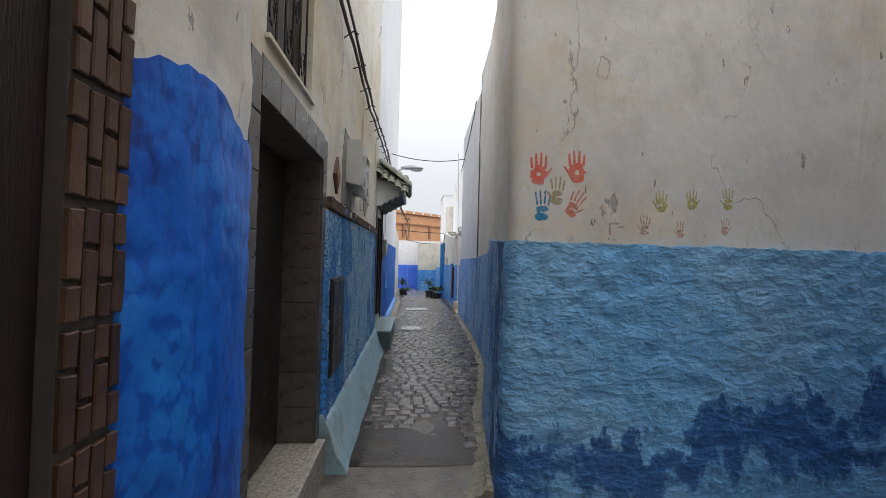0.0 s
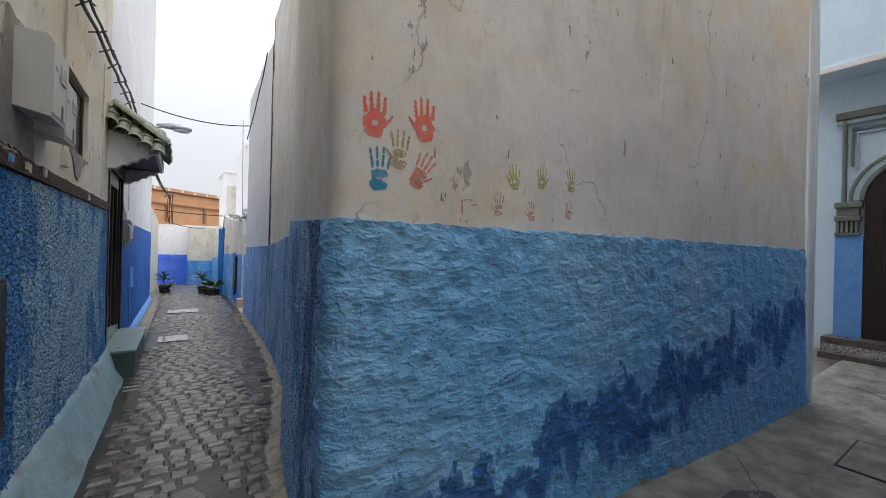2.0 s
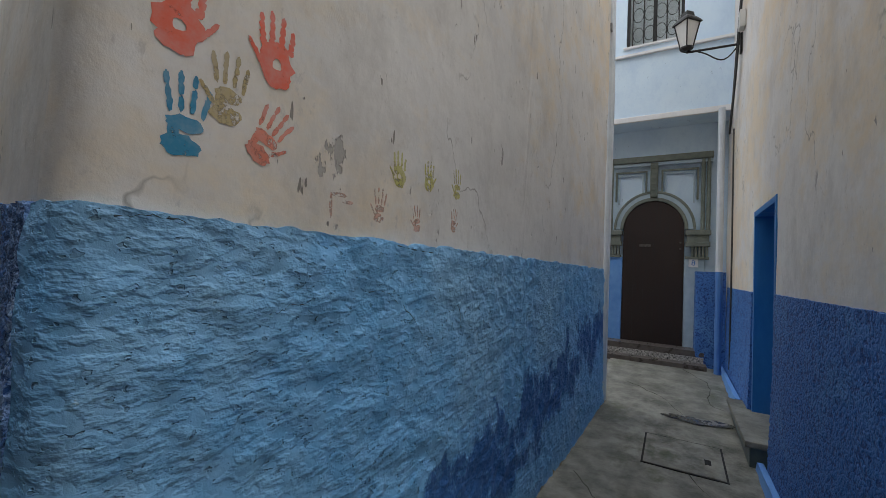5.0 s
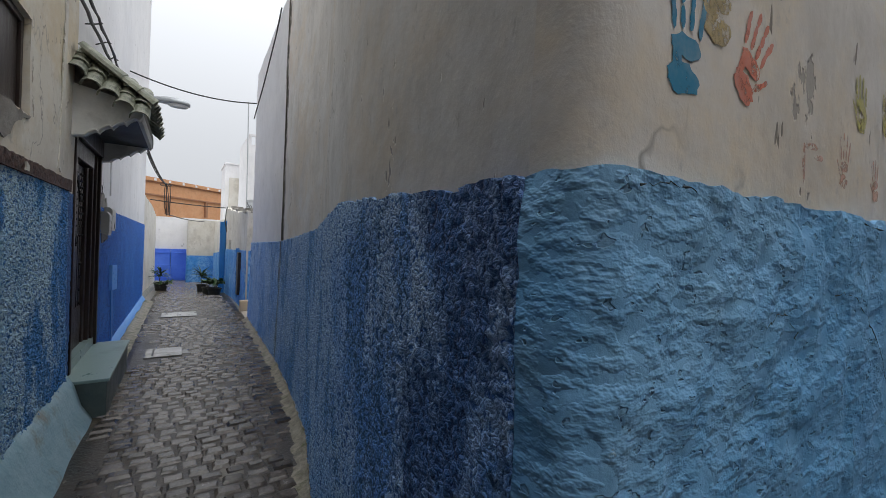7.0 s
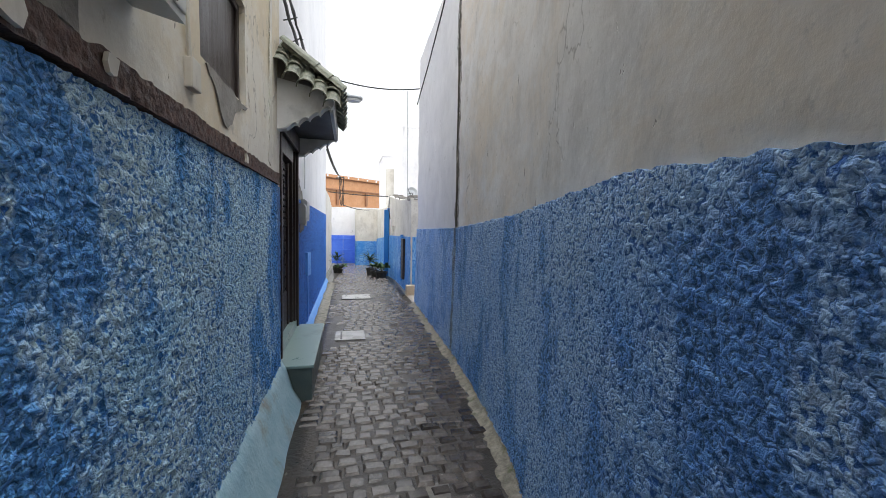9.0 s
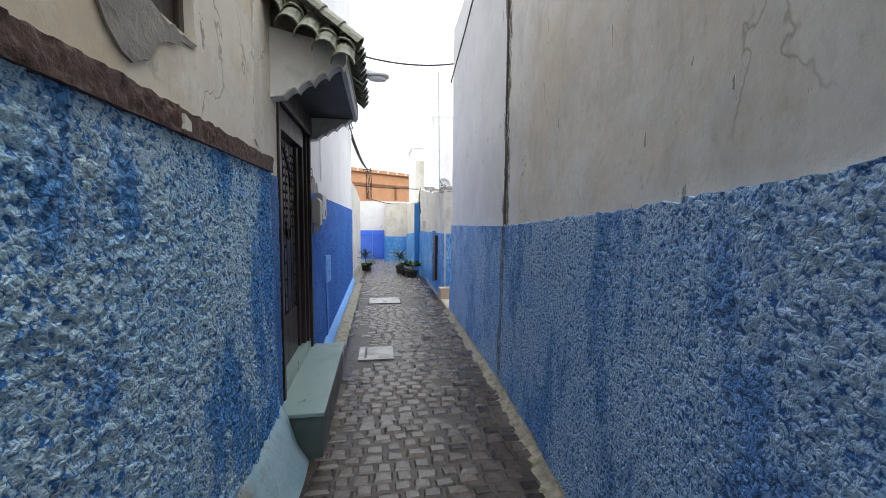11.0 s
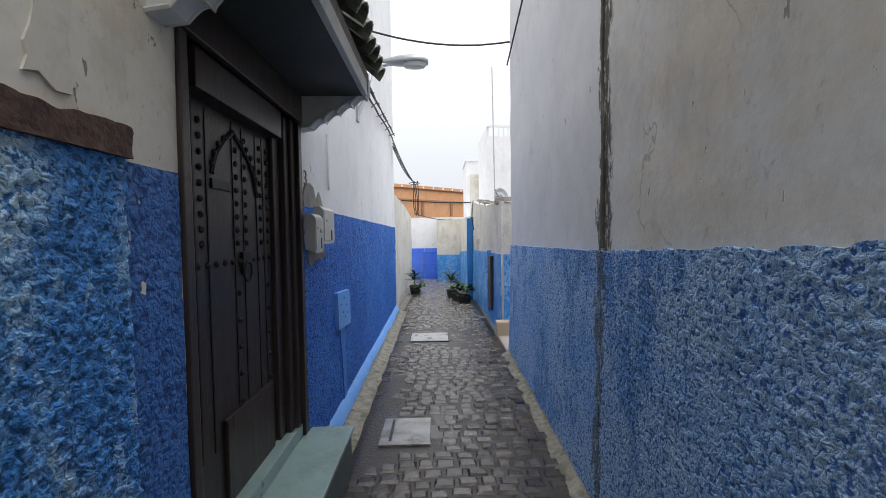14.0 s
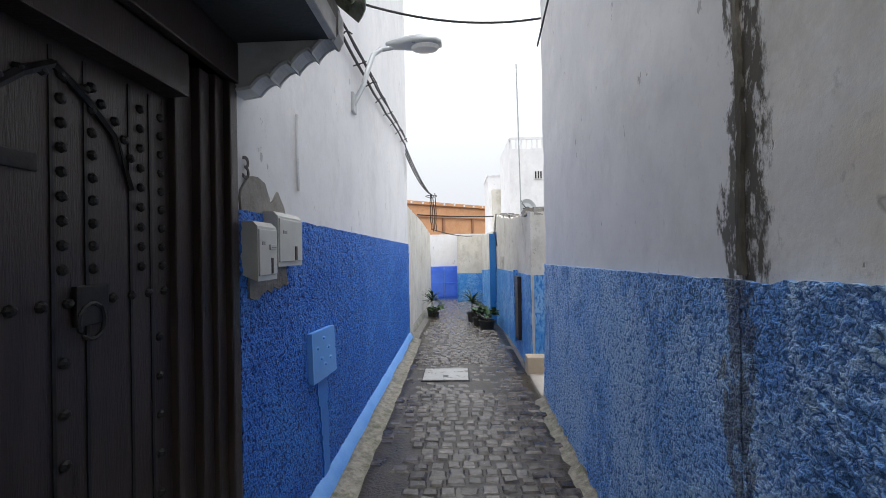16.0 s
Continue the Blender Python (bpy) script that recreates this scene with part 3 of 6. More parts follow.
# ---- house with the hand prints, between the two alleys ----
HAND_PATH = [(4.76, 1.88), (2.8, 1.98), (1.4, 2.05), (0.65, 2.093), (0.575, 2.10), (0.54, 2.13), (0.53, 2.20)]
ALLEY_PATH = [(0.53, 2.20), (0.585, 2.65), (0.66, 3.3), (0.79, 3.95), (0.93, 4.6), (1.02, 5.6), (1.073, 6.595)]
ALLEY_PATH_2 = [(1.074, 6.605), (1.10, 8.0), (1.125, 9.38)]

DADO_TOP = lerp_of([(0, 1.45), (2.0, 1.472), (4.3, 1.48)])
# the unseen far-end top is raised to 6.3 m to dim the side alley
structure("wall_1", skin(HAND_PATH, 0, lerp_of([(0, 6.3), (2.2, 6.3), (2.25, 4.6), (9, 4.6)]), 0.4, 0.035, 0.006, 2.0), HAND_PLASTER, "grey-cream plaster wall with painted hand prints")
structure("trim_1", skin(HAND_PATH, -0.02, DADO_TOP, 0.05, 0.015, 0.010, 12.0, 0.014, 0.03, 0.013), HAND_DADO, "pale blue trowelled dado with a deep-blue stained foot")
structure("wall_2", skin(ALLEY_PATH, 0, 4.5, 0.35, 0.08, 0.010, 1.6), ALLEY_PLASTER, "uneven grey-cream plaster wall")
ALLEY_TOP = lerp_of([(0, 1.475), (1.2, 1.54), (2.0, 1.50), (2.8, 1.455), (4.45, 1.37)])
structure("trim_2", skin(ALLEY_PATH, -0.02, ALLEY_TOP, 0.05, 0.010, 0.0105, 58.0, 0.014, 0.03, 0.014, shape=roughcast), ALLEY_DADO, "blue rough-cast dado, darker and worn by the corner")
structure("wall_3", skin(ALLEY_PATH_2 + [(1.14, 9.42), (2.6, 9.5)], 0, 4.22, 0.35, 0.05, 0.010, 1.6), WHITE_JOINT, "tall white limewashed house wall")
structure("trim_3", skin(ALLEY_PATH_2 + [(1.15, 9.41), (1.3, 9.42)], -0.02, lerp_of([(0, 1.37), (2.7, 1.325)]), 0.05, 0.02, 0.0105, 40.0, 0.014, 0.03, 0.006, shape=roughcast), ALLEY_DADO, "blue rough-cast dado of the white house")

# ---- left side: cream house with the metal door ----
LX = -0.57


def left_wall(name, y0, y1, z0, z1, material, label, amp=0.006, freq=1.8, step=0.1, thick=0.3, off=0.0):
    return structure(name, skin([(LX, y1), (LX, y0)], z0, z1, thick, step, amp, freq, off), material, label)


left_wall("wall_4", 2.44, 4.13, 0, 4.3, CREAM, "weathered cream plaster wall")
left_wall("wall_5", 4.13, 4.80, 0, 1.99, CREAM, "weathered cream plaster below a window")
left_wall("wall_6", 4.13, 4.80, 2.50, 4.3, CREAM, "weathered cream plaster above a window")
left_wall("wall_7", 4.80, 5.84, 0, 4.3, CREAM, "weathered cream plaster wall")
left_wall("wall_8", 1.28, 2.44, 2.05, 2.18, CREAM, "cream plaster above the metal door")
left_wall("wall_9", 0.74, 1.28, 0, 4.3, CREAM, "cream plaster pier")
left_wall("wall_10", 1.28, 1.40, 2.18, 4.3, CREAM, "cream plaster beside a barred window")
left_wall("wall_11", 2.04, 2.44, 2.18, 4.3, CREAM, "cream plaster beside a barred window")
left_wall("wall_12", 1.40, 2.04, 3.1, 4.3, CREAM, "cream plaster above a barred window")
left_wall("wall_13", -3.2, 0.74, 2.3, 4.3, CREAM, "cream plaster above the brick-framed doorway")
left_wall("wall_14", -3.2, -0.55, 0, 2.3, CREAM, "cream plaster beside the brick-framed doorway")
LEFT_TOP = lerp_of([(0, 1.685), (3.1, 1.655)])
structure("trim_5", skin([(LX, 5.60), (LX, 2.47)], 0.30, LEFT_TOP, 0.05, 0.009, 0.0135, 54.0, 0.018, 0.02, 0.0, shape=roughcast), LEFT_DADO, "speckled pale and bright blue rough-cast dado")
structure("trim_6", skin([(LX, 5.83), (LX, 5.61)], 0.0, 1.665, 0.05, 0.02, 0.008, 27.0, 0.004, shape=roughcast), SOUTH_DADO, "dark blue painted strip beside the studded door")


def skirt(name, y0, y1, profile, material, label):
    """A sloped plaster foot along the left wall; profile: (x, z) from wall to street."""
    bm = bmesh.new()
    n = round((y1 - y0) / 0.06)
    rows = []
    for j in range(n + 1):
        y = y0 + (y1 - y0) * j / n
        rows.append([bm.verts.new((x + 0.012 * noise.noise(Vector((y * 4, x * 9, 2))), y, z + 0.01 * noise.noise(Vector((y * 5, x * 9, 7))) + ground_z(x, y))) for x, z in profile])
    for a, b in zip(rows, rows[1:]):
        for i in range(len(profile) - 1):
            bm.faces.new((a[i], a[i + 1], b[i + 1], b[i])).smooth = True
    for r in (rows[0], rows[-1]):
        bm.faces.new(r)
    bmesh.ops.recalc_face_normals(bm, faces=bm.faces)
    return structure(name, bm, material, label, "skirting")


skirt("baseboard_1", 2.46, 5.66, [(-0.60, -0.03), (-0.60, 0.37), (-0.545, 0.365), (-0.50, 0.28), (-0.455, 0.12), (-0.40, 0.03), (-0.38, -0.03)], SKIRT_TEAL, "sloped pale teal painted plaster foot")
skirt("baseboard_2", 7.02, 12.1, [(-0.62, -0.03), (-0.62, 0.14), (-0.545, 0.13), (-0.50, 0.05), (-0.47, -0.03)], SKIRT_BLUE, "light blue painted plaster foot")
skirt("baseboard_3", 12.1, 19.5, [(-0.68, -0.03), (-0.68, 0.10), (-0.60, 0.09), (-0.55, -0.03)], PALE_CONCRETE, "grey cement foot of the stained wall")

# second house on the left, white over deep blue
left_wall("wall_15", 6.94, 12.13, 0, 9.4, WHITE, "white limewashed house wall", 0.006, 1.2, 0.12)
left_wall("wall_16", 5.84, 6.94, 2.12, 9.4, WHITE, "white plaster above the door canopy", 0.005, 1.2, 0.12)
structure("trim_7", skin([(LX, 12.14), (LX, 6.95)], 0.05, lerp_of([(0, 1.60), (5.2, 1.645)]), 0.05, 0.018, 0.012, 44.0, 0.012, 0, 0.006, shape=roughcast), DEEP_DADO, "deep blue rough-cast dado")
structure("wall_17", skin([(-2.4, 12.15), (LX, 12.16)], -0.1, 9.4, 0.3, 0.3, 0, 1, 0.02), WHITE, "white end wall of the tall house")
structure("wall_18", skin([(-0.78, 20.6), (-0.66, 16.0), (-0.63, 12.19)], -0.6, lerp_of([(0, 2.15), (8.4, 2.32)]), 0.3, 0.12, 0.012, 1.8, 0, 0.02, 0.03), WARM_WHITE, "stained streaky limewashed garden wall")
structure("wall_19", skin([(0.30, 21.3), (-1.3, 21.3)], -0.6, 2.06, 0.3, 0.2, 0.004, 1.5), WHITE, "white wall above the far blue gate")
structure("wall_20", skin([(1.6, 19.3), (0.24, 19.3), (0.24, 21.3)], -0.6, 2.03, 0.3, 0.15, 0.008, 1.5, 0, 0, 0.03), WARM_WHITE, "pale plaster wall at the bend of the alley")
structure("trim_8", skin([(1.6, 19.3), (0.24, 19.3), (0.24, 21.2)], -0.6, 0.70, 0.05, 0.1, 0.006, 5, 0.012, 0, 0.006), FAR_BLUE, "blue dado at the bend of the alley")
# low wall beyond the white house on the right
structure("wall_21", skin([(1.16, 10.35), (1.14, 12.0), (1.08, 13.95), (1.15, 16.0), (1.10, 19.4)], -0.5, lerp_of([(0, 1.93), (1.6, 1.98), (3.6, 2.2), (4.5, 1.95), (9, 2.0)]), 0.3, 0.12, 0.014, 1.8, 0, 0, 0.05), WARM_WHITE, "crumbling cream garden wall")
structure("trim_9", skin([(1.16, 10.36), (1.14, 12.0), (1.08, 13.95), (1.15, 16.0), (1.10, 19.3)], -0.5, lerp_of([(0, 1.16), (3.6, 1.09), (9, 0.8)]), 0.05, 0.06, 0.012, 5, 0.014, 0.03, 0.012), FAR_BLUE, "streaky faded blue dado")
structure("wall_22", skin([(2.6, 10.36), (1.16, 10.36)], -0.1, 1.93, 0.25, 0.15, 0.01, 2, 0, 0, 0.03), WARM_WHITE, "cream plaster return wall")

# ---- south house of the side alley, and the house at its end ----
SY = 0.60
DX0, DX1, DTOP = 3.96, 4.90, 2.04


def south_wall(name, x0, x1, z0, z1, material, label, off=0.0, thick=0.35, amp=0.006, freq=1.6, step=0.1):
    return structure(name, skin([(x0, SY), (x1, SY)], z0, z1, thick, step, amp, freq, off), material, label)


south_wall("wall_23", 1.55, DX0, 0, 6.5, HAND_PLASTER, "plain cream plaster wall")
south_wall("wall_24", DX1, 7.2, 0, 6.5, HAND_PLASTER, "plain cream plaster wall")
south_wall("wall_25", DX0, DX1, DTOP, 6.5, HAND_PLASTER, "cream plaster above the blue door")
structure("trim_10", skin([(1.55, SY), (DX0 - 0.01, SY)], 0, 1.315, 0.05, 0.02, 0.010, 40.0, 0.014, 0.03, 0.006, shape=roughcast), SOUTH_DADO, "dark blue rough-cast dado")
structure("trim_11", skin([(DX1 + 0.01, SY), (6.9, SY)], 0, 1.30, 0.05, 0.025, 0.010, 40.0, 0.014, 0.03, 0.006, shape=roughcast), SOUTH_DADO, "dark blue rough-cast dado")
structure("wall_26", skin([(1.55, -3.2), (1.55, SY)], 0, 6.5, 0.3, 0.3, 0.004, 1), HAND_PLASTER, "plain cream plaster end wall")
structure("wall_27", skin([(-0.9, -3.1), (1.9, -3.1)], 0, 6.5, 0.3, 0.3, 0.004, 1), CREAM, "plain plaster wall closing the alley")
structure("wall_28", skin([(7.22, 0.4), (7.22, 2.6)], 0, 3.75, 0.3, 0.2, 0.002, 1), PALE_BLUE, "pale blue portal wall")
structure("trim_12", skin([(2.6, 10.34), (1.19, 10.34)], -0.05, 1.16, 0.04, 0.06, 0.01, 5, 0.012), FAR_BLUE, "streaky faded blue return wall")

JOINT = simple("dark_joint_dirt", (0.018, 0.014, 0.011), (0.058, 0.047, 0.037), 6.5, 0.40, 0, 1.0, 42, (1, 1, 1), (0.09, 0.068, 0.042))
strip_floor("pavement_3", -0.42, 1.06, 2.55, 20.5, 0.005, JOINT, "dark wet dirt and worn concrete between the setts", 0.12, 0.003)
skirt("baseboard_6", 7.02, 12.1, [(-0.50, -0.03), (-0.50, 0.05), (-0.44, 0.03), (-0.36, 0.012), (-0.34, -0.03)], RUBBLE, "mossy dirt along the foot of the wall")

# flat roofs of the houses along the alley
for name, outline, z in (("roof_1", [(0.75, 2.35), (4.7, 2.2), (4.7, 9.3), (1.4, 9.3), (1.3, 6.6), (1.0, 4.6)], 4.1), ("roof_2", [(-4.5, -3.2), (-0.75, -3.2), (-0.75, 5.85), (-4.5, 5.85)], 4.15), ("roof_3", [(-4.5, 5.9), (-0.75, 5.9), (-0.75, 12.0), (-4.5, 12.0)], 9.2), ("roof_4", [(1.7, -3.0), (7.2, -3.0), (7.2, 0.2), (1.7, 0.2)], 6.3)):
    structure(name, slab(outline, 0.12, lambda u, v, w, z=z: (u, v, z + w)), PALE_CONCRETE, "flat concrete house roof", "roof")

# ---- left side: doors, windows and fittings of the cream house ----
def left_box(name, y0, y1, z0, z1, x0, x1, material, parent, label="", bevel=0.004):
    return part(name, box(x0, x1, y0, y1, z0, z1, bevel), material, parent, label)


structure("trim_13", skin([(-0.585, 1.275), (-0.535, 1.22), (-0.505, 1.08), (-0.50, 0.95), (-0.515, 0.82), (-0.56, 0.72), (-0.60, 0.69)], -0.02, lerp_of([(0, 1.66), (0.1, 1.70), (0.25, 1.74), (0.4, 1.80), (0.6, 1.76)]), 0.05, 0.02, 0.007, 7.0, 0.0, 0.01, 0.03), PILLAR_BLUE, "rounded pier painted glossy bright blue", "pier")
structure("trim_14", skin([(-0.59, 1.275), (-0.545, 1.22), (-0.518, 1.08), (-0.513, 0.95), (-0.528, 0.82), (-0.57, 0.72), (-0.61, 0.69)], 1.5, 3.2, 0.05, 0.04, 0.010, 5.0), ALLEY_PLASTER, "bulging grey-white plaster pier above the blue paint", "pier")

door = empty("door_1", (-0.75, 1.87, 0.24), "dark brown studded metal door in a tiled frame", "door", kind="structure")


def at_parent(ob, parent):
    """Keeps the built place of a part whose parent stands elsewhere."""
    ob.matrix_parent_inverse = Matrix.Translation(parent.location).inverted()
    return ob


def P(name, bm, material, parent, label=""):
    root = parent
    while root.parent:
        root = root.parent
    ob = part(name, bm, material, parent, label)
    if parent is root:
        at_parent(ob, root)
    return ob


P("leaf", box(-0.83, -0.79, 1.375, 2.36, 0.245, 1.93, 0.004), DARK_METAL, door)
P("leaf_panel", box(-0.79, -0.778, 1.87, 2.33, 0.30, 1.88, 0.004), DARK_METAL, door)


def studs(parent, places, radius, flat=0.6, material=None):
    """Round nail heads facing the alley, sharing one mesh."""
    bm = lathe([(radius, 0), (radius * 0.9, radius * flat * 0.5), (radius * 0.5, radius * flat), (0.001, radius * flat * 1.1)], 8)
    me = bpy.data.meshes.new("stud")
    bm.to_mesh(me), bm.free()
    me.materials.append(material or STUD)
    root = parent
    while root.parent:
        root = root.parent
    for p in places:
        ob = new("stud", me)
        ob.parent = parent
        ob.matrix_basis = pose(*p, 0, 90, 0)
        if parent is root:
            at_parent(ob, root)


studs(door, [(-0.79, y, 0.34 + 0.055 * i) for y in (1.41, 1.80) for i in range(29)], 0.008)
tagged(link("sill", box(-0.83, -0.515, 1.28, 2.43, -0.02, 0.24, 0.012), TERRAZZO), "speckled terrazzo doorstep", "doorstep")
surround = tagged(link("trim_15", box(-0.83, -0.575, 1.262, 1.366, 0, 2.05), GROUT), "grouted backing of brown stone tiles", "tile frame", kind="structure")
surround_2 = tagged(link("trim_16", box(-0.83, -0.575, 2.369, 2.450, 0, 2.05), GROUT), "grouted backing of brown stone tiles", "tile frame", kind="structure")
surround_3 = tagged(link("trim_17", box(-0.83, -0.575, 1.366, 2.369, 1.945, 2.105), GROUT), "grouted backing of brown stone tiles", "tile frame", kind="structure")
tagged(link("wall_29", box(-1.0, -0.9, -3.2, 5.8, 0, 7.0), CREAM), "plain inner wall behind the openings", "wall", kind="structure")

structure("trim_18", skin([(LX, 5.61), (LX, 2.475)], lerp_of([(0, 1.668), (3.2, 1.672)]), 1.742, 0.05, 0.010, 0.009, 38.0, 0.034, 0.0, 0.012, 0.010, shape=roughcast), STRIP_TILE, "crumbling dark brown tile band", "tile band")

# dark cover plate low on the rough-cast
cover = empty("meter_cover", (-0.55, 2.78, 0.89), "dark brown metal meter cover sunk in blue rough-cast", "hatch")
P("frame", box(-0.58, -0.528, 2.555, 2.985, 0.565, 1.215, 0.006), DARK_METAL, cover)
P("door", box(-0.53, -0.521, 2.575, 2.965, 0.585, 1.195, 0.004), DARK_METAL, cover)
for k, (zz, hh) in enumerate(((0.98, 0.03), (0.93, 0.02), (0.885, 0.025), (0.84, 0.02), (0.80, 0.025))):
    P("lettering", box(-0.5225, -0.5195, 2.80, 2.825 + 0.01 * (k % 2), zz, zz + hh), LABEL_GREY, cover)

def meter_box(y0, y1, z0, z1, depth, label, x=LX, window=True):
    """An electricity meter box: shell with a sloped foot, window, label and slot."""
    ob = empty("meter_box", (x, (y0 + y1) / 2, z0), label, "meter box", "electricity meter boxes")
    d = x + depth
    prof = [(x, z1), (d - 0.02, z1), (d, z1 - 0.02), (d, z0 + 0.0), (x, z0 + 0.03)]
    P("shell", slab([(a, b) for a, b in prof], y1 - y0, lambda u, v, w: (u, y0 + w, v)), PLASTIC, ob)
    w = y1 - y0
    P("cover", box(d - 0.004, d + 0.006, y0 + 0.03 * w, y1 - 0.03 * w, z0 + 0.02, z1 - 0.03, 0.004), PLASTIC, ob)
    if window:
        P("window_frame", box(d + 0.004, d + 0.012, y0 + 0.52 * w, y1 - 0.12 * w, z0 + 0.52 * (z1 - z0), z1 - 0.09, 0.003), PLASTIC, ob)
        P("window", box(d + 0.011, d + 0.0135, y0 + 0.58 * w, y1 - 0.18 * w, z0 + 0.57 * (z1 - z0), z1 - 0.105, 0.001), LABEL_GREY, ob)
    P("slot", box(d + 0.004, d + 0.0085, y0 + 0.62 * w, y0 + 0.72 * w, z0 + 0.025, z0 + 0.09, 0.001), DARK_METAL, ob)
    P("label_plate", box(d + 0.005, d + 0.0075, y0 + 0.15 * w, y0 + 0.30 * w, z0 + 0.6 * (z1 - z0), z0 + 0.66 * (z1 - z0), 0.001), LABEL_GREY, ob)
    return ob


meter_box(3.12, 3.37, 1.93, 2.30, 0.13, "pale grey electricity meter box on cream plaster")
meter_box(3.42, 3.66, 1.89, 2.22, 0.12, "pale grey electricity meter box on cream plaster")
meter_box(6.965, 7.125, 1.365, 1.60, 0.075, "weathered white meter box on blue rough-cast")
meter_box(7.14, 7.40, 1.415, 1.655, 0.075, "weathered white meter box above blue rough-cast", window=False)


def ragged_patch(name, points, material, label, depth=0.006, x=LX, jag=0.012):
    """A patch where paint or plaster has gone, with a torn outline, on the left wall; points are (y, z)."""
    rnd = random.Random(name + label)
    out = []
    for (a, b), (c, d) in zip(points, points[1:] + points[:1]):
        n = max(2, int(math.hypot(c - a, d - b) / 0.03))
        for i in range(n):
            f = i / n
            out.append((a + (c - a) * f + rnd.uniform(-jag, jag), b + (d - b) * f + rnd.uniform(-jag, jag)))
    return tagged(link(name, slab(out, depth, lambda u, v, w: (x + w, u, v)), material), label, "bare patch", kind="structure")


ragged_patch("trim_19", [(2.98, 1.78), (3.45, 1.76), (3.42, 2.0), (3.40, 2.34), (3.06, 2.36), (2.97, 2.1)], BARE, "bare grey render round a meter box", 0.0075)
ragged_patch("trim_20", [(4.16, 1.985), (4.80, 1.985), (4.62, 1.93), (4.52, 1.84), (4.44, 1.80), (4.36, 1.84), (4.27, 1.93)], BARE, "bare grey render under a window", 0.0075)
ragged_patch("trim_21", [(6.96, 1.56), (7.38, 1.60), (7.36, 1.70), (7.30, 1.76), (7.22, 1.69), (7.16, 1.78), (7.06, 1.80), (6.98, 1.72)], BARE, "torn bare render above the meter boxes", 0.010)
ragged_patch("trim_22", [(7.0, 1.29), (7.36, 1.33), (7.34, 1.44), (7.0, 1.40)], BARE, "bare render under the meter boxes", 0.022)
ragged_patch("trim_23", [(5.38, 1.80), (5.48, 1.78), (5.50, 2.4), (5.52, 3.0), (5.44, 3.0), (5.42, 2.3)], WARM_WHITE, "flaking stained plaster", 0.0075)
for name, y, z, w, material, label in (("trim_31", 3.22, 1.705, 0.05, WARM_WHITE, "pale plaster scrap on the brown tile band"), ("trim_32", 3.48, 1.715, 0.035, WARM_WHITE, "pale plaster scrap on the brown tile band"), ("trim_33", 4.62, 1.70, 0.04, WARM_WHITE, "pale plaster scrap on the brown tile band"), ("trim_34", 3.0, 1.71, 0.035, SKIRT_BLUE, "light blue paint blot on the brown tile band")):
    ragged_patch(name, [(y - w / 2, z - 0.018), (y + w / 2, z - 0.022), (y + w * 0.6, z + 0.016), (y - w * 0.4, z + 0.020)], material, label, 0.010, LX + 0.036, 0.006)
niche = empty("junction_box", (LX, 4.02, 1.86), "broken cream junction box on the plaster", "junction box")
P("box", box(LX - 0.01, LX + 0.03, 3.975, 4.055, 1.83, 1.93, 0.006), WARM_WHITE, niche)
P("conduit", tube([(LX + 0.012, 4.0, 1.93), (LX + 0.012, 3.98, 2.1), (LX + 0.012, 4.0, 2.5), (LX + 0.012, 4.0, 3.2)], 0.008, 6), WARM_WHITE, niche)

tile = empty("wall_ornament", (LX, 2.74, 1.93), "brown diamond-shaped ornament tile on cream plaster", "ornament")
P("tile", slab([(2.65, 1.93), (2.74, 1.80), (2.83, 1.93), (2.74, 2.06)], 0.02, lambda u, v, w: (LX + w, u, v)), STRIP_TILE, tile)
P("inlay", slab([(2.69, 1.93), (2.74, 1.86), (2.79, 1.93), (2.74, 2.0)], 0.026, lambda u, v, w: (LX + w, u, v)), OCHRE_DARK, tile)

# windows
w1 = empty("window_1", (LX, 1.72, 2.18), "dark window behind a black iron scroll grille", "window", kind="structure")
P("shutter", box(-0.66, -0.64, 1.40, 2.04, 2.18, 3.1), BLACK_WOOD, w1)
P("window_sill", box(-0.66, -0.55, 1.385, 2.055, 2.165, 2.185, 0.004), CREAM, w1)
for k in range(6):
    y = 1.45 + 0.108 * k
    P("bar", tube([(-0.59, y, 2.18), (-0.59, y, 3.1)], 0.006, 6), IRON, w1)
for k in range(5):
    c, r = (1.504 + 0.108 * k, 2.32 + 0.2 * (k % 2)), 0.045
    P("scroll", tube([(-0.588, c[0] + r * math.cos(a) * (1 - a / 14), c[1] + r * 1.6 * math.sin(a) * (1 - a / 14)) for a in [0.4 * i for i in range(20)]], 0.004, 5), IRON, w1)
w2 = empty("window_2", (LX, 4.46, 1.99), "small window closed by a dark weathered board", "window", kind="structure")
P("shutter", box(-0.64, -0.615, 4.14, 4.79, 1.995, 2.495, 0.004), BLACK_WOOD, w2)
P("window_frame", box(-0.65, -0.60, 4.13, 4.165, 1.99, 2.5, 0.003), BLACK_WOOD, w2)
P("window_frame", box(-0.65, -0.60, 4.765, 4.80, 1.99, 2.5, 0.003), BLACK_WOOD, w2)
P("window_frame", box(-0.65, -0.60, 4.165, 4.765, 2.465, 2.5, 0.003), BLACK_WOOD, w2)

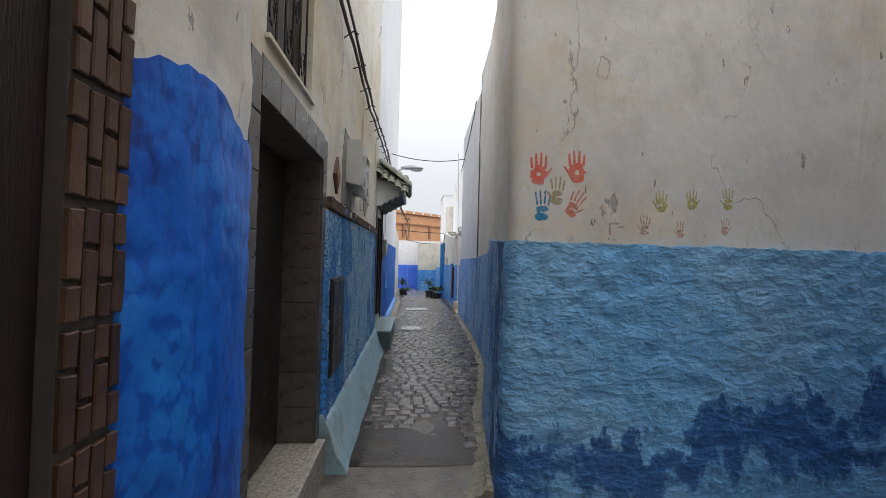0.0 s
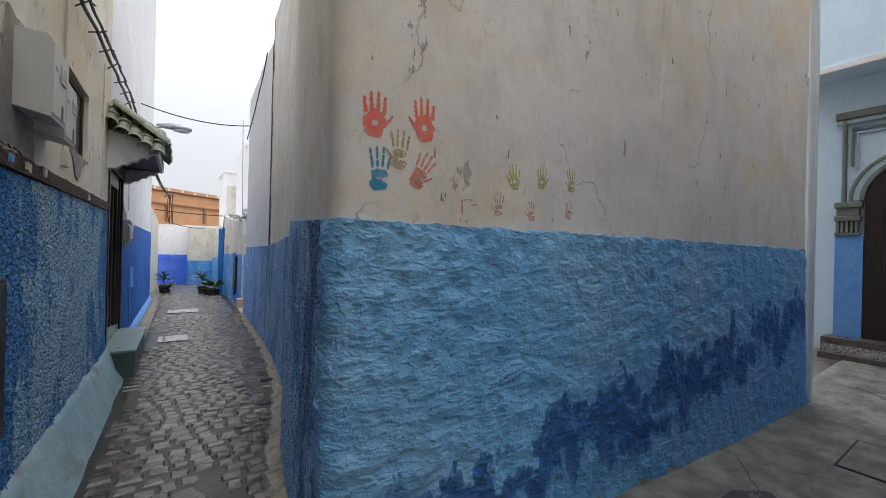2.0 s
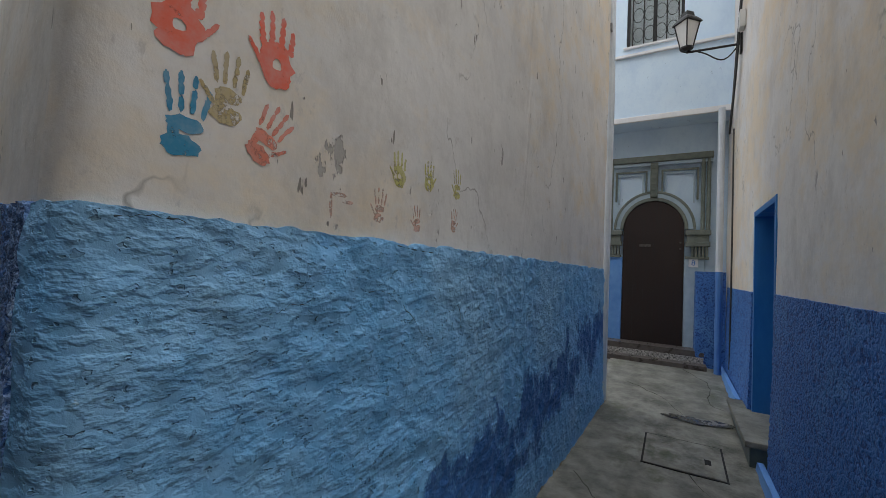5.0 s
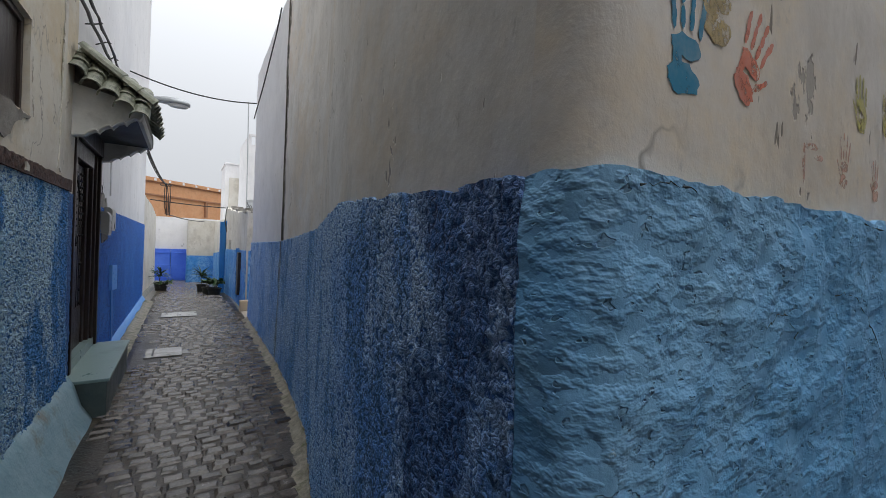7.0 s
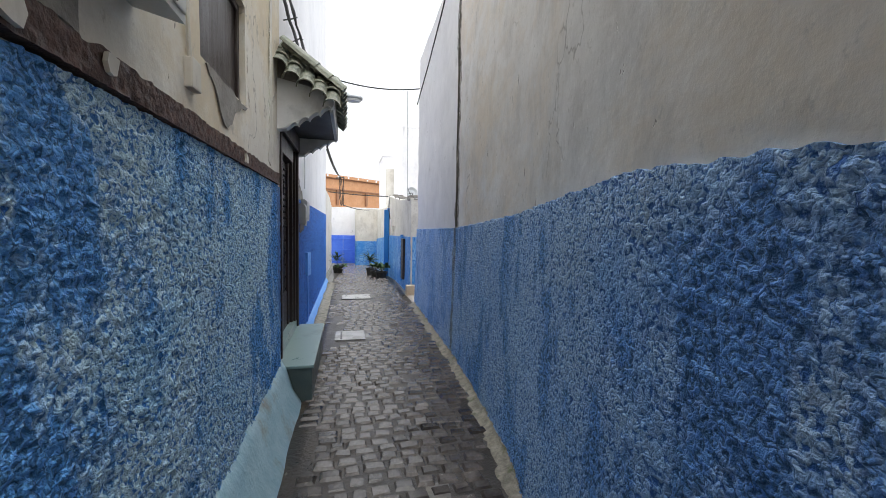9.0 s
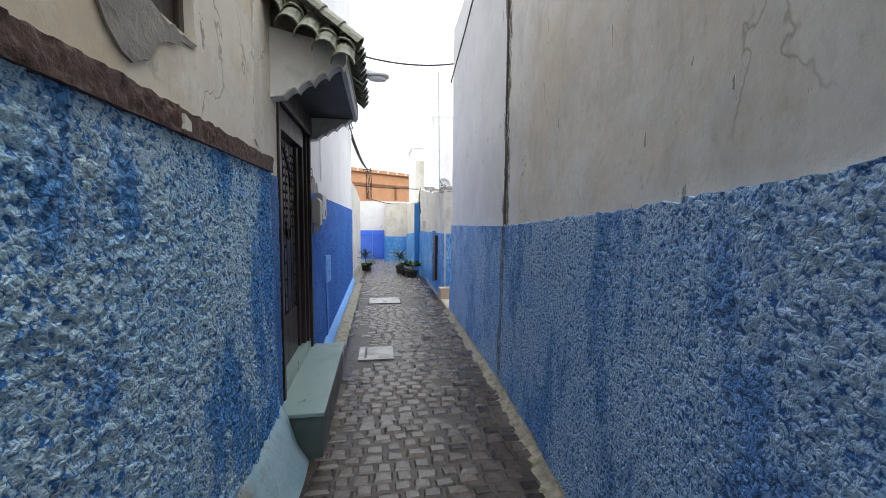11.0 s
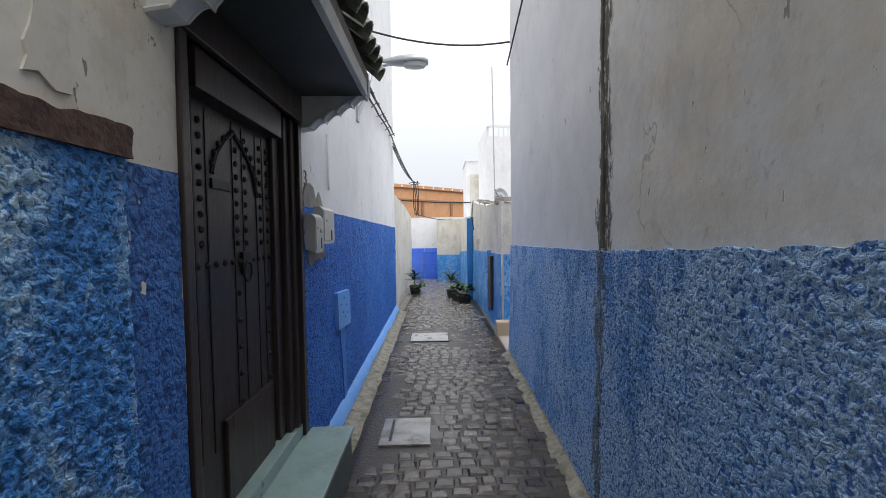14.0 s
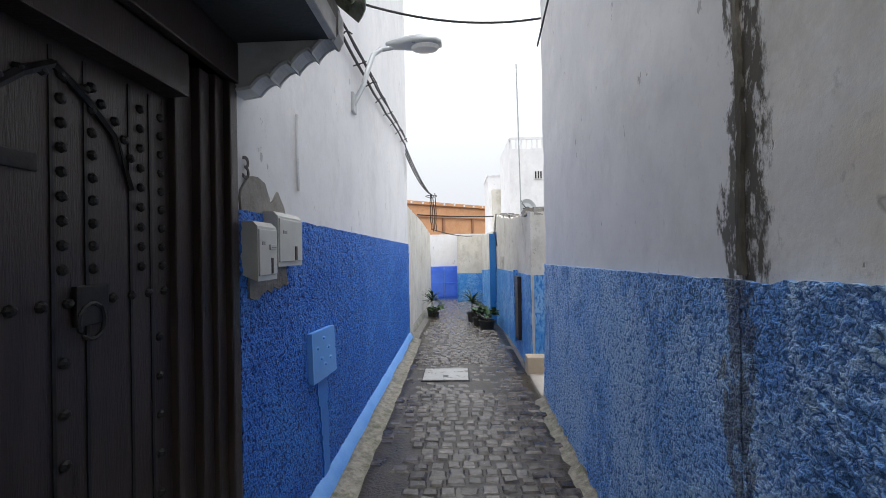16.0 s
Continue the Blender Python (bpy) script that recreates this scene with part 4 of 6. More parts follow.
# doorway with the brick-tile frame
frame_bed = tagged(link("trim_24", box(-0.605, -0.575, 0.585, 0.735, 0, 2.3), DARK_GROUT), "grey grout bed of a brick-tile door frame", "tile frame", kind="structure")
tagged(link("trim_30", box(-0.75, -0.606, 0.587, 0.69, 0, 2.3), DOOR_WOOD), "dark wooden jamb behind the brick tiles", "door jamb", kind="structure")
door = empty("door_2", (-0.7, 0.0, 0.0), "dark brown varnished wooden door", "door", kind="structure")
P("leaf", box(-0.68, -0.63, -0.55, 0.585, 0.02, 2.3, 0.006), DOOR_WOOD, door)
for k in range(4):
    P("rail", box(-0.63, -0.615, -0.5, 0.46, 0.15 + 0.6 * k, 0.27 + 0.6 * k, 0.005), DOOR_WOOD, door)
P("stile", box(-0.63, -0.603, 0.50, 0.585, 0.02, 2.3, 0.005), DOOR_WOOD, door)

# ---- studded door under the canopy ----
door = empty("door_3", (-0.6, 6.39, 0.30), "dark brown wooden door with iron studs, closed", "door", kind="structure")
P("leaf", box(-0.70, -0.655, 5.95, 6.72, 0.30, 2.13, 0.003), BLACK_WOOD, door)
for a, b, xx in ((5.84, 5.885, -0.555), (5.885, 5.925, -0.585), (5.925, 5.965, -0.615)):
    P("door_frame", box(-0.70, xx, a, b, 0.30, 2.118, 0.006), BLACK_WOOD, door)
for a, b, xx in ((6.895, 6.945, -0.555), (6.845, 6.895, -0.58), (6.79, 6.845, -0.60), (6.71, 6.79, -0.63)):
    P("door_frame", box(-0.70, xx, a, b, 0.30, 2.118, 0.006), BLACK_WOOD, door)
P("lintel", box(-0.70, -0.58, 5.965, 6.71, 1.98, 2.12, 0.006), BLACK_WOOD, door)
# this upper lintel is an added dark board that stands for the canopy's shade
P("lintel", box(-0.70, -0.545, 5.80, 6.942, 2.12, 2.274, 0.006), BLACK_WOOD, door)
for y in (6.05, 6.135, 6.335, 6.42, 6.555, 6.63):
    P("plank_groove", box(-0.6555, -0.6515, y - 0.004, y + 0.004, 0.62, 1.96), IRON, door)
for pts in ([(6.17, 1.72), (6.20, 1.80), (6.27, 1.87), (6.34, 1.92)], [(6.34, 1.92), (6.42, 1.87), (6.50, 1.80), (6.56, 1.66)]):
    P("arch_ornament", tube([(-0.652, y, z) for y, z in pts], 0.011, 6), IRON, door)
P("name_plate", box(-0.656, -0.645, 6.16, 6.30, 1.66, 1.70, 0.003), IRON, door)
P("wicket_panel", box(-0.655, -0.638, 6.20, 6.66, 0.36, 0.72, 0.006), BLACK_WOOD, door)
places = [(-0.655, y, 1.44 + 0.058 * i) for y in (5.995, 6.09, 6.36, 6.44, 6.595, 6.675) for i in range(9)]
places += [(-0.655, 6.0 + 0.062 * i, 1.36) for i in range(12)]
places += [(-0.655, y, 0.50 + 0.12 * i) for y in (6.02, 6.36, 6.66) for i in range(7)]
places += [(-0.655, 6.365 + 0.20 * math.cos(a), 1.70 + 0.20 * math.sin(a)) for a in [0.25 + 0.26 * i for i in range(11)]]
studs(door, places, 0.014, 0.8, IRON)
knocker = P("knocker", tube([(-0.64, 6.42 + 0.035 * math.cos(a), 1.31 + 0.045 * math.sin(a)) for a in [2 * math.pi * i / 14 for i in range(15)]], 0.006, 6), IRON, door, "black iron ring knocker")
P("lock_plate", box(-0.655, -0.64, 6.38, 6.47, 1.30, 1.40, 0.004), IRON, door)

step = empty("doorstep", (-0.44, 6.35, 0.0), "teal painted doorstep with a dark riser", "doorstep")
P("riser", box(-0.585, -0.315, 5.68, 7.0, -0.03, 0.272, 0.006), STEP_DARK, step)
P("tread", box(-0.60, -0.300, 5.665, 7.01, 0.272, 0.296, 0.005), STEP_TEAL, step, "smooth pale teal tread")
P("threshold", box(-0.655, -0.575, 5.84, 6.95, 0.296, 0.37, 0.005), STEP_TEAL, step)

# canopy over the door
canopy = empty("door_canopy", (-0.4, 6.37, 2.2), "tiled canopy with scalloped white brackets over a door", "canopy")
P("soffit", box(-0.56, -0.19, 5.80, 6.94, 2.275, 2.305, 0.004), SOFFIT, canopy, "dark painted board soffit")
P("fascia", box(-0.20, -0.165, 5.80, 6.94, 2.275, 2.40, 0.006), BRACKET, canopy)
P("roof_bed", slab([(-0.57, 2.305), (-0.17, 2.305), (-0.16, 2.40), (-0.57, 2.70)], 1.20, lambda u, v, w: (u, 5.77 + w, v)), BARE, canopy)


def scallop():
    lower = [(-0.57, 2.09)]
    steps = [(-0.50, 2.10), (-0.42, 2.145), (-0.34, 2.19), (-0.26, 2.235), (-0.18, 2.28)]
    for (a, b), (c, d) in zip(steps, steps[1:]):
        for i in range(7):
            f = i / 6
            lower.append((a + (c - a) * f, b + (d - b) * f + 0.016 * math.sin(math.pi * f) * (1 if i else 0) - 0.012 * (f > 0.85)))
    return lower + [(-0.160, 2.30), (-0.160, 2.39), (-0.57, 2.47)]


for y in (5.725, 6.945):
    P("bracket", slab(scallop(), 0.07, lambda u, v, w, y=y: (u, y + w, v)), BRACKET, canopy, "scalloped white plaster bracket")
    for side in (y - 0.004, y + 0.074):
        P("bracket_moulding", tube([(u, side, v + 0.006) for u, v in scallop()[:-3]], 0.009, 6), BRACKET, canopy, "raised moulded edge")


def half_tile(length, r0, r1, thick=0.008):
    """A half-round clay tile, along -y of its own axes."""
    bm = bmesh.new()
    rings = []
    for f in (0.0, 1.0):
        r = r0 + (r1 - r0) * f
        rings.append([[bm.verts.new((rr * math.cos(a), -length * f, rr * math.sin(a))) for a in [math.pi * k / 7 for k in range(8)]] for rr in (r, r - thick)])
    (o0, i0), (o1, i1) = rings
    for k in range(7):
        bm.faces.new((o0[k], o0[k + 1], o1[k + 1], o1[k])), bm.faces.new((i0[k + 1], i0[k], i1[k], i1[k + 1]))
        bm.faces.new((o1[k], o1[k + 1], i1[k + 1], i1[k])), bm.faces.new((o0[k + 1], o0[k], i0[k], i0[k + 1]))
    bmesh.ops.recalc_face_normals(bm, faces=bm.faces)
    me = bpy.data.meshes.new("roof_tile")
    bm.to_mesh(me), bm.free()
    me.materials.append(ROOF_TILE)
    return me


tile_mesh = half_tile(0.19, 0.056, 0.066)
for row in range(11):
    for k in range(4):
        ob = new("roof_tile", tile_mesh)
        ob.parent = canopy
        f = k / 3.4
        x, z = -0.55 + 0.34 * f, 2.735 - 0.255 * f + 0.012
        ob.matrix_basis = pose(x, 5.755 + 0.123 * row + random.uniform(-0.006, 0.006), z, 0, 0, 90 + random.uniform(-4, 4)) @ pose(0, 0, 0, 37 + random.uniform(-4, 4))
        at_parent(ob, canopy)

for colm in range(5):
    for k in range(3):
        ob = new("roof_tile", tile_mesh)
        ob.parent = canopy
        x = -0.545 + 0.095 * colm
        top = 2.80 - 0.60 * (x + 0.57)
        ob.matrix_basis = pose(x + random.uniform(-0.005, 0.005), 5.98 - 0.105 * k, top - 0.085 * k, 38 + random.uniform(-5, 5), 0, random.uniform(-6, 6))
        at_parent(ob, canopy)

# blue hatch and number on the second house
HATCH_BLUE = simple("bright_light_blue_enamel", (0.12, 0.36, 0.84), (0.17, 0.42, 0.88), 5, 0.45, 0, 0.1)
hatch = empty("wall_hatch", (LX, 7.73, 0.88), "crooked light blue metal hatch in deep blue rough-cast", "hatch")
P("plate", slab([(7.60, 1.03), (7.99, 1.01), (8.03, 0.715), (7.62, 0.745)], 0.03, lambda u, v, w: (LX + 0.012 + w, u, v)), HATCH_BLUE, hatch)
studs(hatch, [(-0.528, y, z) for y, z in ((7.69, 0.93), (7.79, 0.97), (7.87, 0.90), (7.75, 0.86), (7.91, 0.83), (7.82, 0.81))], 0.010, 0.8, HATCH_BLUE)
ragged_patch("trim_25", [(7.72, 0.75), (7.90, 0.75), (7.91, 0.4), (7.93, 0.1), (7.83, 0.1), (7.80, 0.4)], simple("mid_blue_repair_paint", (0.04, 0.20, 0.64), (0.07, 0.26, 0.70), 8, 0.6), "smooth light blue repair below a hatch", 0.022)
pipe = tagged(link("wall_conduit", tube([(LX + 0.012, 7.52, 2.2), (LX + 0.014, 7.51, 1.95), (LX + 0.012, 7.53, 1.80)], 0.009, 6), SIGN_WHITE), "thin white painted conduit on a white wall", "conduit")


def text_mesh(name, body, size, m, material, label, depth=0.002):
    cu = bpy.data.curves.new(name, "FONT")
    cu.body, cu.size, cu.extrude, cu.align_x, cu.align_y = body, size, depth, "CENTER", "CENTER"
    tmp = new(name + "_curve", cu)
    bpy.context.view_layer.update()
    me = bpy.data.meshes.new_from_object(tmp.evaluated_get(bpy.context.evaluated_depsgraph_get()))
    bpy.data.objects.remove(tmp)
    me.materials.append(material)
    ob = new(name, me)
    ob.matrix_basis = m
    return tagged(ob, label, "house number")


text_mesh("house_number", "3", 0.13, Matrix.Translation((LX + 0.010, 7.01, 1.81)) @ Matrix(((0, 0, 1, 0), (1, 0, 0, 0), (0, 1, 0, 0), (0, 0, 0, 1))), IRON, "black painted house number three on white plaster")

# ---- street lamp, cables and wires ----
lamp = empty("street_lamp", (-0.55, 9.6, 3.0), "grey street lamp on a curved arm from the wall", "street lamp")
P("arm", tube([(-0.56, 9.55, 2.95), (-0.50, 9.62, 3.12), (-0.47, 9.72, 3.32), (-0.45, 9.84, 3.50), (-0.40, 9.95, 3.60), (-0.30, 10.0, 3.64)], 0.022, 8), LAMP_GREY, lamp)
P("wall_plate", box(-0.575, -0.545, 9.50, 9.60, 2.88, 3.04, 0.005), LAMP_GREY, lamp)


def lamp_head():
    bm = bmesh.new()
    rings = []
    for x, w, t, b in ((-0.36, 0.03, 0.03, -0.02), (-0.28, 0.055, 0.05, -0.03), (-0.16, 0.085, 0.075, -0.035), (-0.02, 0.105, 0.085, -0.035), (0.10, 0.095, 0.065, -0.03), (0.16, 0.05, 0.03, -0.025)):
        rings.append([bm.verts.new((x, 10.0 + w * math.cos(a), 3.66 + (t if math.sin(a) > 0 else -b) * math.sin(a))) for a in [2 * math.pi * k / 14 for k in range(14)]])
    for a, b in zip(rings, rings[1:]):
        for k in range(14):
            bm.faces.new((a[k], a[(k + 1) % 14], b[(k + 1) % 14], b[k])).smooth = True
    bm.faces.new(rings[0][::-1]), bm.faces.new(rings[-1])
    return bm


P("head", lamp_head(), LAMP_GREY, lamp)
bm = lathe([(0.02, -0.045), (0.075, -0.03), (0.088, -0.005), (0.088, 0.012)], 18)
bmesh.ops.scale(bm, vec=(1.55, 0.92, 1), verts=bm.verts)
bmesh.ops.translate(bm, vec=(0.005, 10.0, 3.635), verts=bm.verts)
P("lens", bm, LAMP_GLASS, lamp, "milky glass lens")
lamp.location = (-0.55, 8.75, 2.74)


def sagging(a, b, sag, n=14):
    a, b = Vector(a), Vector(b)
    return [a.lerp(b, i / n) - Vector((0, 0, 4 * sag * (i / n) * (1 - i / n))) for i in range(n + 1)]


def wander(points, r, seed, n=6):
    rnd = random.Random(seed)
    out = []
    for a, b in zip(points, points[1:]):
        for i in range(n):
            out.append(Vector(a).lerp(Vector(b), i / n) + Vector((rnd.uniform(-r, r) * 0.5, 0, rnd.uniform(-r, r))))
    return out + [Vector(points[-1])]


LINE = [(-0.52, 1.6, 3.06), (-0.52, 2.5, 3.02), (-0.52, 4.2, 2.95), (-0.52, 5.6, 3.03), (-0.52, 6.9, 3.08), (-0.53, 8.0, 3.02), (-0.53, 9.7, 3.07), (-0.53, 11.75, 3.17)]
cables = empty("cable_bundle", (-0.5, 6.0, 3.0), "black cable bundle clipped along the house fronts", "cable")
for k, (dx, dz, r) in enumerate(((0, 0, 0.013), (0.03, 0.05, 0.010), (0.0, 0.13, 0.007))):
    P("cable", tube(wander([(x + dx, y, z + dz) for x, y, z in LINE], 0.012, k), r, 6), CABLE, cables)
for k in range(22):
    y = 2.0 + 0.45 * k
    z = lerp_of([(p[1], p[2]) for p in LINE])(y)
    P("clip", tube([(-0.57, y, z - 0.01), (-0.50, y + 0.02, z + 0.02 + 0.02 * (k % 3)), (-0.47, y + 0.05, z + 0.05)], 0.006, 5), CABLE, cables)
drop = empty("cable_span", (-0.3, 13, 2.6), "black service cables spanning and hanging over the alley", "cable")
for k in range(3):
    P("cable", tube(sagging((-0.53, 11.75, 3.15 - 0.06 * k), (-0.28 + 0.02 * k, 14.0, 2.68), 0.08 + 0.03 * k), 0.011, 6), CABLE, drop)
for k in range(4):
    P("cable", tube(wander([(-0.30 + 0.03 * k, 14.0, 2.70), (-0.31 + 0.045 * k, 14.0, 2.3), (-0.28 + 0.03 * k, 14.02, 1.95 - 0.05 * (k % 2))], 0.02, 20 + k, 4), 0.010, 6), CABLE, drop)
P("coil", tube([(-0.28 + 0.12 * math.cos(a), 14.0 + 0.05 * math.sin(a), 2.66 + 0.03 * math.sin(a)) for a in [2 * math.pi * i / 14 for i in range(15)]], 0.008, 5), CABLE, drop)
P("cable", tube(sagging((-0.60, 14.1, 2.28), (1.05, 14.0, 2.20), 0.02), 0.014, 6), CABLE, drop)
P("cable", tube(sagging((-0.28, 14.0, 1.95), (0.75, 19.2, 1.98), 0.05), 0.012, 6), CABLE, drop)
P("cable", tube([(1.06, 13.6, 2.2), (1.02, 13.4, 2.05), (1.0, 13.3, 1.8), (1.04, 13.32, 1.55)], 0.012, 6), CABLE, drop)
tagged(link("overhead_wire", tube(sagging((-0.56, 8.9, 3.66), (1.12, 9.36, 3.72), 0.10), 0.010, 6), CABLE), "black wire slung across the alley", "wire")
tagged(link("house_cable", tube([(1.085, 9.36, 3.45), (1.085, 8.4, 3.75), (1.065, 7.4, 4.05), (1.05, 7.0, 4.2)], 0.009, 6), CABLE), "thin black cable rising across a white wall", "cable")

# ---- far end of the alley ----
gate = empty("gate", (-0.3, 21.25, -0.4), "bright blue painted metal gate in a white wall", "gate")
P("leaf", box(-0.95, -0.30, 21.22, 21.27, -0.42, 0.88, 0.006), GATE_BLUE, gate)
P("leaf", box(-0.29, 0.23, 21.22, 21.27, -0.42, 0.88, 0.006), GATE_BLUE, gate)
for k in range(3):
    P("rail", box(-0.94, 0.22, 21.20, 21.22, -0.3 + 0.5 * k, -0.26 + 0.5 * k, 0.004), GATE_BLUE, gate)
side_door = empty("door_4", (1.0, 13.9, 0.0), "tall narrow dark blue door standing open", "door", kind="structure")
P("leaf", box(0.93, 1.06, 13.85, 13.90, -0.06, 1.82, 0.005), BLUE_DOOR, side_door)
P("door_frame", box(1.02, 1.10, 13.90, 14.0, -0.06, 1.86, 0.005), BLUE_DOOR, side_door)
slit = empty("door_5", (1.1, 11.1, 0.3), "dark weathered slit door in the blue garden wall", "door", kind="structure")
P("leaf", box(1.085, 1.14, 11.0, 11.30, 0.22, 1.10, 0.006), BLACK_WOOD, slit)
P("door_frame", box(1.075, 1.14, 11.3, 11.36, 0.15, 1.18, 0.006), FAR_BLUE, slit)
P("meter", box(1.05, 1.12, 12.9, 13.0, 1.12, 1.36, 0.006), WARM_WHITE, slit)
tagged(link("stone_step", box(1.06, 2.5, 10.16, 10.34, -0.02, 0.21, 0.012), simple("sandy_stone", (0.50, 0.40, 0.28), (0.58, 0.48, 0.35), 5, 0.8)), "sandy stone step beside the white house", "step")
strip_floor("pavement_2", 1.08, 2.5, 9.46, 10.16, 0.02, simple("sandy_paving", (0.52, 0.45, 0.36), (0.60, 0.53, 0.44), 4, 0.8), "sandy pale paving by the step")


def block(name, outline, z0, z1, material, label, category="house"):
    ob = empty(name, (outline[0][0], outline[0][1], z0), label, category)
    P("wall", slab(outline, z1 - z0, lambda u, v, w: (u, v, z0 + w)), material, ob)
    return ob


rampart = block("fortress_building", [(-16.0, 46.6), (4.6, 64.0), (0.0, 70.0), (-20.0, 54.0)], -2.0, 7.55, ORANGE, "long ochre-orange building with a row of small openings", "building")
d = Vector((20.6, 17.4, 0)).normalized()
n = Vector((d.y, -d.x, 0))


def along(s, h, w0, w1, h1):
    bm = bmesh.new()
    o = Vector((-16.0, 46.6, 0))
    vs = [bm.verts.new(o + d * a + n * b + Vector((0, 0, c))) for a in (s, s + w1) for b in (-0.1, w0) for c in (h, h1)]
    for f in ((0, 1, 3, 2), (4, 6, 7, 5), (0, 4, 5, 1), (2, 3, 7, 6), (0, 2, 6, 4), (1, 5, 7, 3)):
        bm.faces.new([vs[i] for i in f])
    return bm


P("parapet", along(0, 7.55, 0.25, 27, 7.95), ORANGE, rampart)
P("string_course", along(0, 5.95, 0.2, 27, 6.12), OCHRE_DARK, rampart)
P("string_course", along(0, 7.40, 0.12, 27, 7.50), OCHRE_DARK, rampart)
for k in range(15):
    P("window", along(1.2 + 1.75 * k, 7.62, 0.27, 0.28, 7.88), SIGN_WHITE, rampart)
for k in range(5):
    P("pilaster", along(3.0 + 5.2 * k, 4.0, 0.3, 0.3, 5.95), OCHRE_DARK, rampart)
tower = block("white_house", [(2.73, 24), (6.0, 24), (6.0, 28.0), (2.73, 28.0)], -1, 6.15, WHITE, "white flat-roofed house with a balustrade")
P("parapet_rail", box(2.73, 6.0, 24.0, 24.1, 6.58, 6.68), WHITE, tower)
P("parapet_rail", box(2.73, 2.83, 24.1, 28.0, 6.15, 6.68), WHITE, tower)
for k in range(14):
    P("baluster", box(2.78 + 0.24 * k, 2.84 + 0.24 * k, 24.02, 24.08, 6.15, 6.58), WHITE, tower)
win = P("window", box(3.82, 4.22, 23.96, 24.02, 4.72, 5.12), WHITE, tower)
for k in range(3):
    P("window_bar", box(3.88 + 0.12 * k, 3.94 + 0.12 * k, 23.94, 23.97, 4.76, 5.08), IRON, tower)
annex = block("white_annex", [(2.10, 29), (3.2, 29), (3.2, 32.0), (2.10, 32.0)], -1, 5.85, WHITE, "small white rooftop house")
P("cornice", box(2.04, 3.24, 28.94, 32.0, 5.85, 5.93), WHITE, annex)
P("wall_ledge", box(2.3, 3.2, 28.6, 29.0, -1, 5.0), WARM_WHITE, annex)
far_wall = block("distant_house", [(-9.0, 26.0), (2.4, 26.0), (2.4, 30.0), (-9.0, 30.0)], -1, 2.35, WHITE, "low white house behind the gate")

mast = empty("rooftop_mast", (1.6, 12.0, 1.9), "thin rooftop aerial with a small dish on a garden wall", "aerial")
P("pole", tube([(1.35, 12.2, 1.85), (1.33, 12.2, 3.2), (1.31, 12.2, 4.6)], 0.011, 6), LAMP_GREY, mast)
P("dish", lathe([(0.01, 0.03), (0.09, 0.035), (0.14, 0.06), (0.15, 0.065), (0.14, 0.055), (0.09, 0.03), (0.01, 0.025)], 18), LAMP_GREY, mast).matrix_basis = pose(1.42, 12.1, 2.15, 75, 0, 25)
mast.children[-1].matrix_parent_inverse = Matrix.Translation(mast.location).inverted()
for k in range(3):
    P("stay_cable", tube(wander([(1.30, 11.0 + 0.3 * k, 1.98), (1.32 + 0.05 * k, 11.6, 2.1), (1.35, 12.2, 2.3 - 0.1 * k)], 0.05, 40 + k, 4), 0.009, 5), CABLE, mast)
rnd = random.Random(5)
rubble_bm = bmesh.new()
for k in range(70):
    y = rnd.uniform(10.4, 14.2)
    top = lerp_of([(10.35, 1.93), (12.0, 1.98), (13.95, 2.2)])(y)
    s = rnd.uniform(0.02, 0.06)
    x = rnd.uniform(1.18, 1.42)
    box(x - s, x + s, y - s * 1.3, y + s * 1.3, top - 0.03, top + s * 0.9, 0, rubble_bm, s * 0.35)
tagged(link("rubble", rubble_bm, BARE), "loose stones and broken plaster on a garden wall", "rubble", kind="stuff")


# ---- potted plants ----
def leaf_mesh(length, width, droop):
    bm = bmesh.new()
    left, mid, right = [], [], []
    for i in range(6):
        f = i / 5
        w = width * math.sin(math.pi * min(1, 0.12 + 0.88 * f)) ** 0.8 if i < 5 else 0.001
        x, z = length * f * (1 - 0.15 * droop * f), -droop * length * f * f * 0.7
        left.append(bm.verts.new((x, w, z + w * 0.3))), mid.append(bm.verts.new((x, 0, z))), right.append(bm.verts.new((x, -w, z + w * 0.3)))
    for i in range(5):
        bm.faces.new((left[i], mid[i], mid[i + 1], left[i + 1])), bm.faces.new((mid[i], right[i], right[i + 1], mid[i + 1]))
    me = bpy.data.meshes.new("leaf")
    bm.to_mesh(me), bm.free()
    me.materials.append(LEAF)
    return me


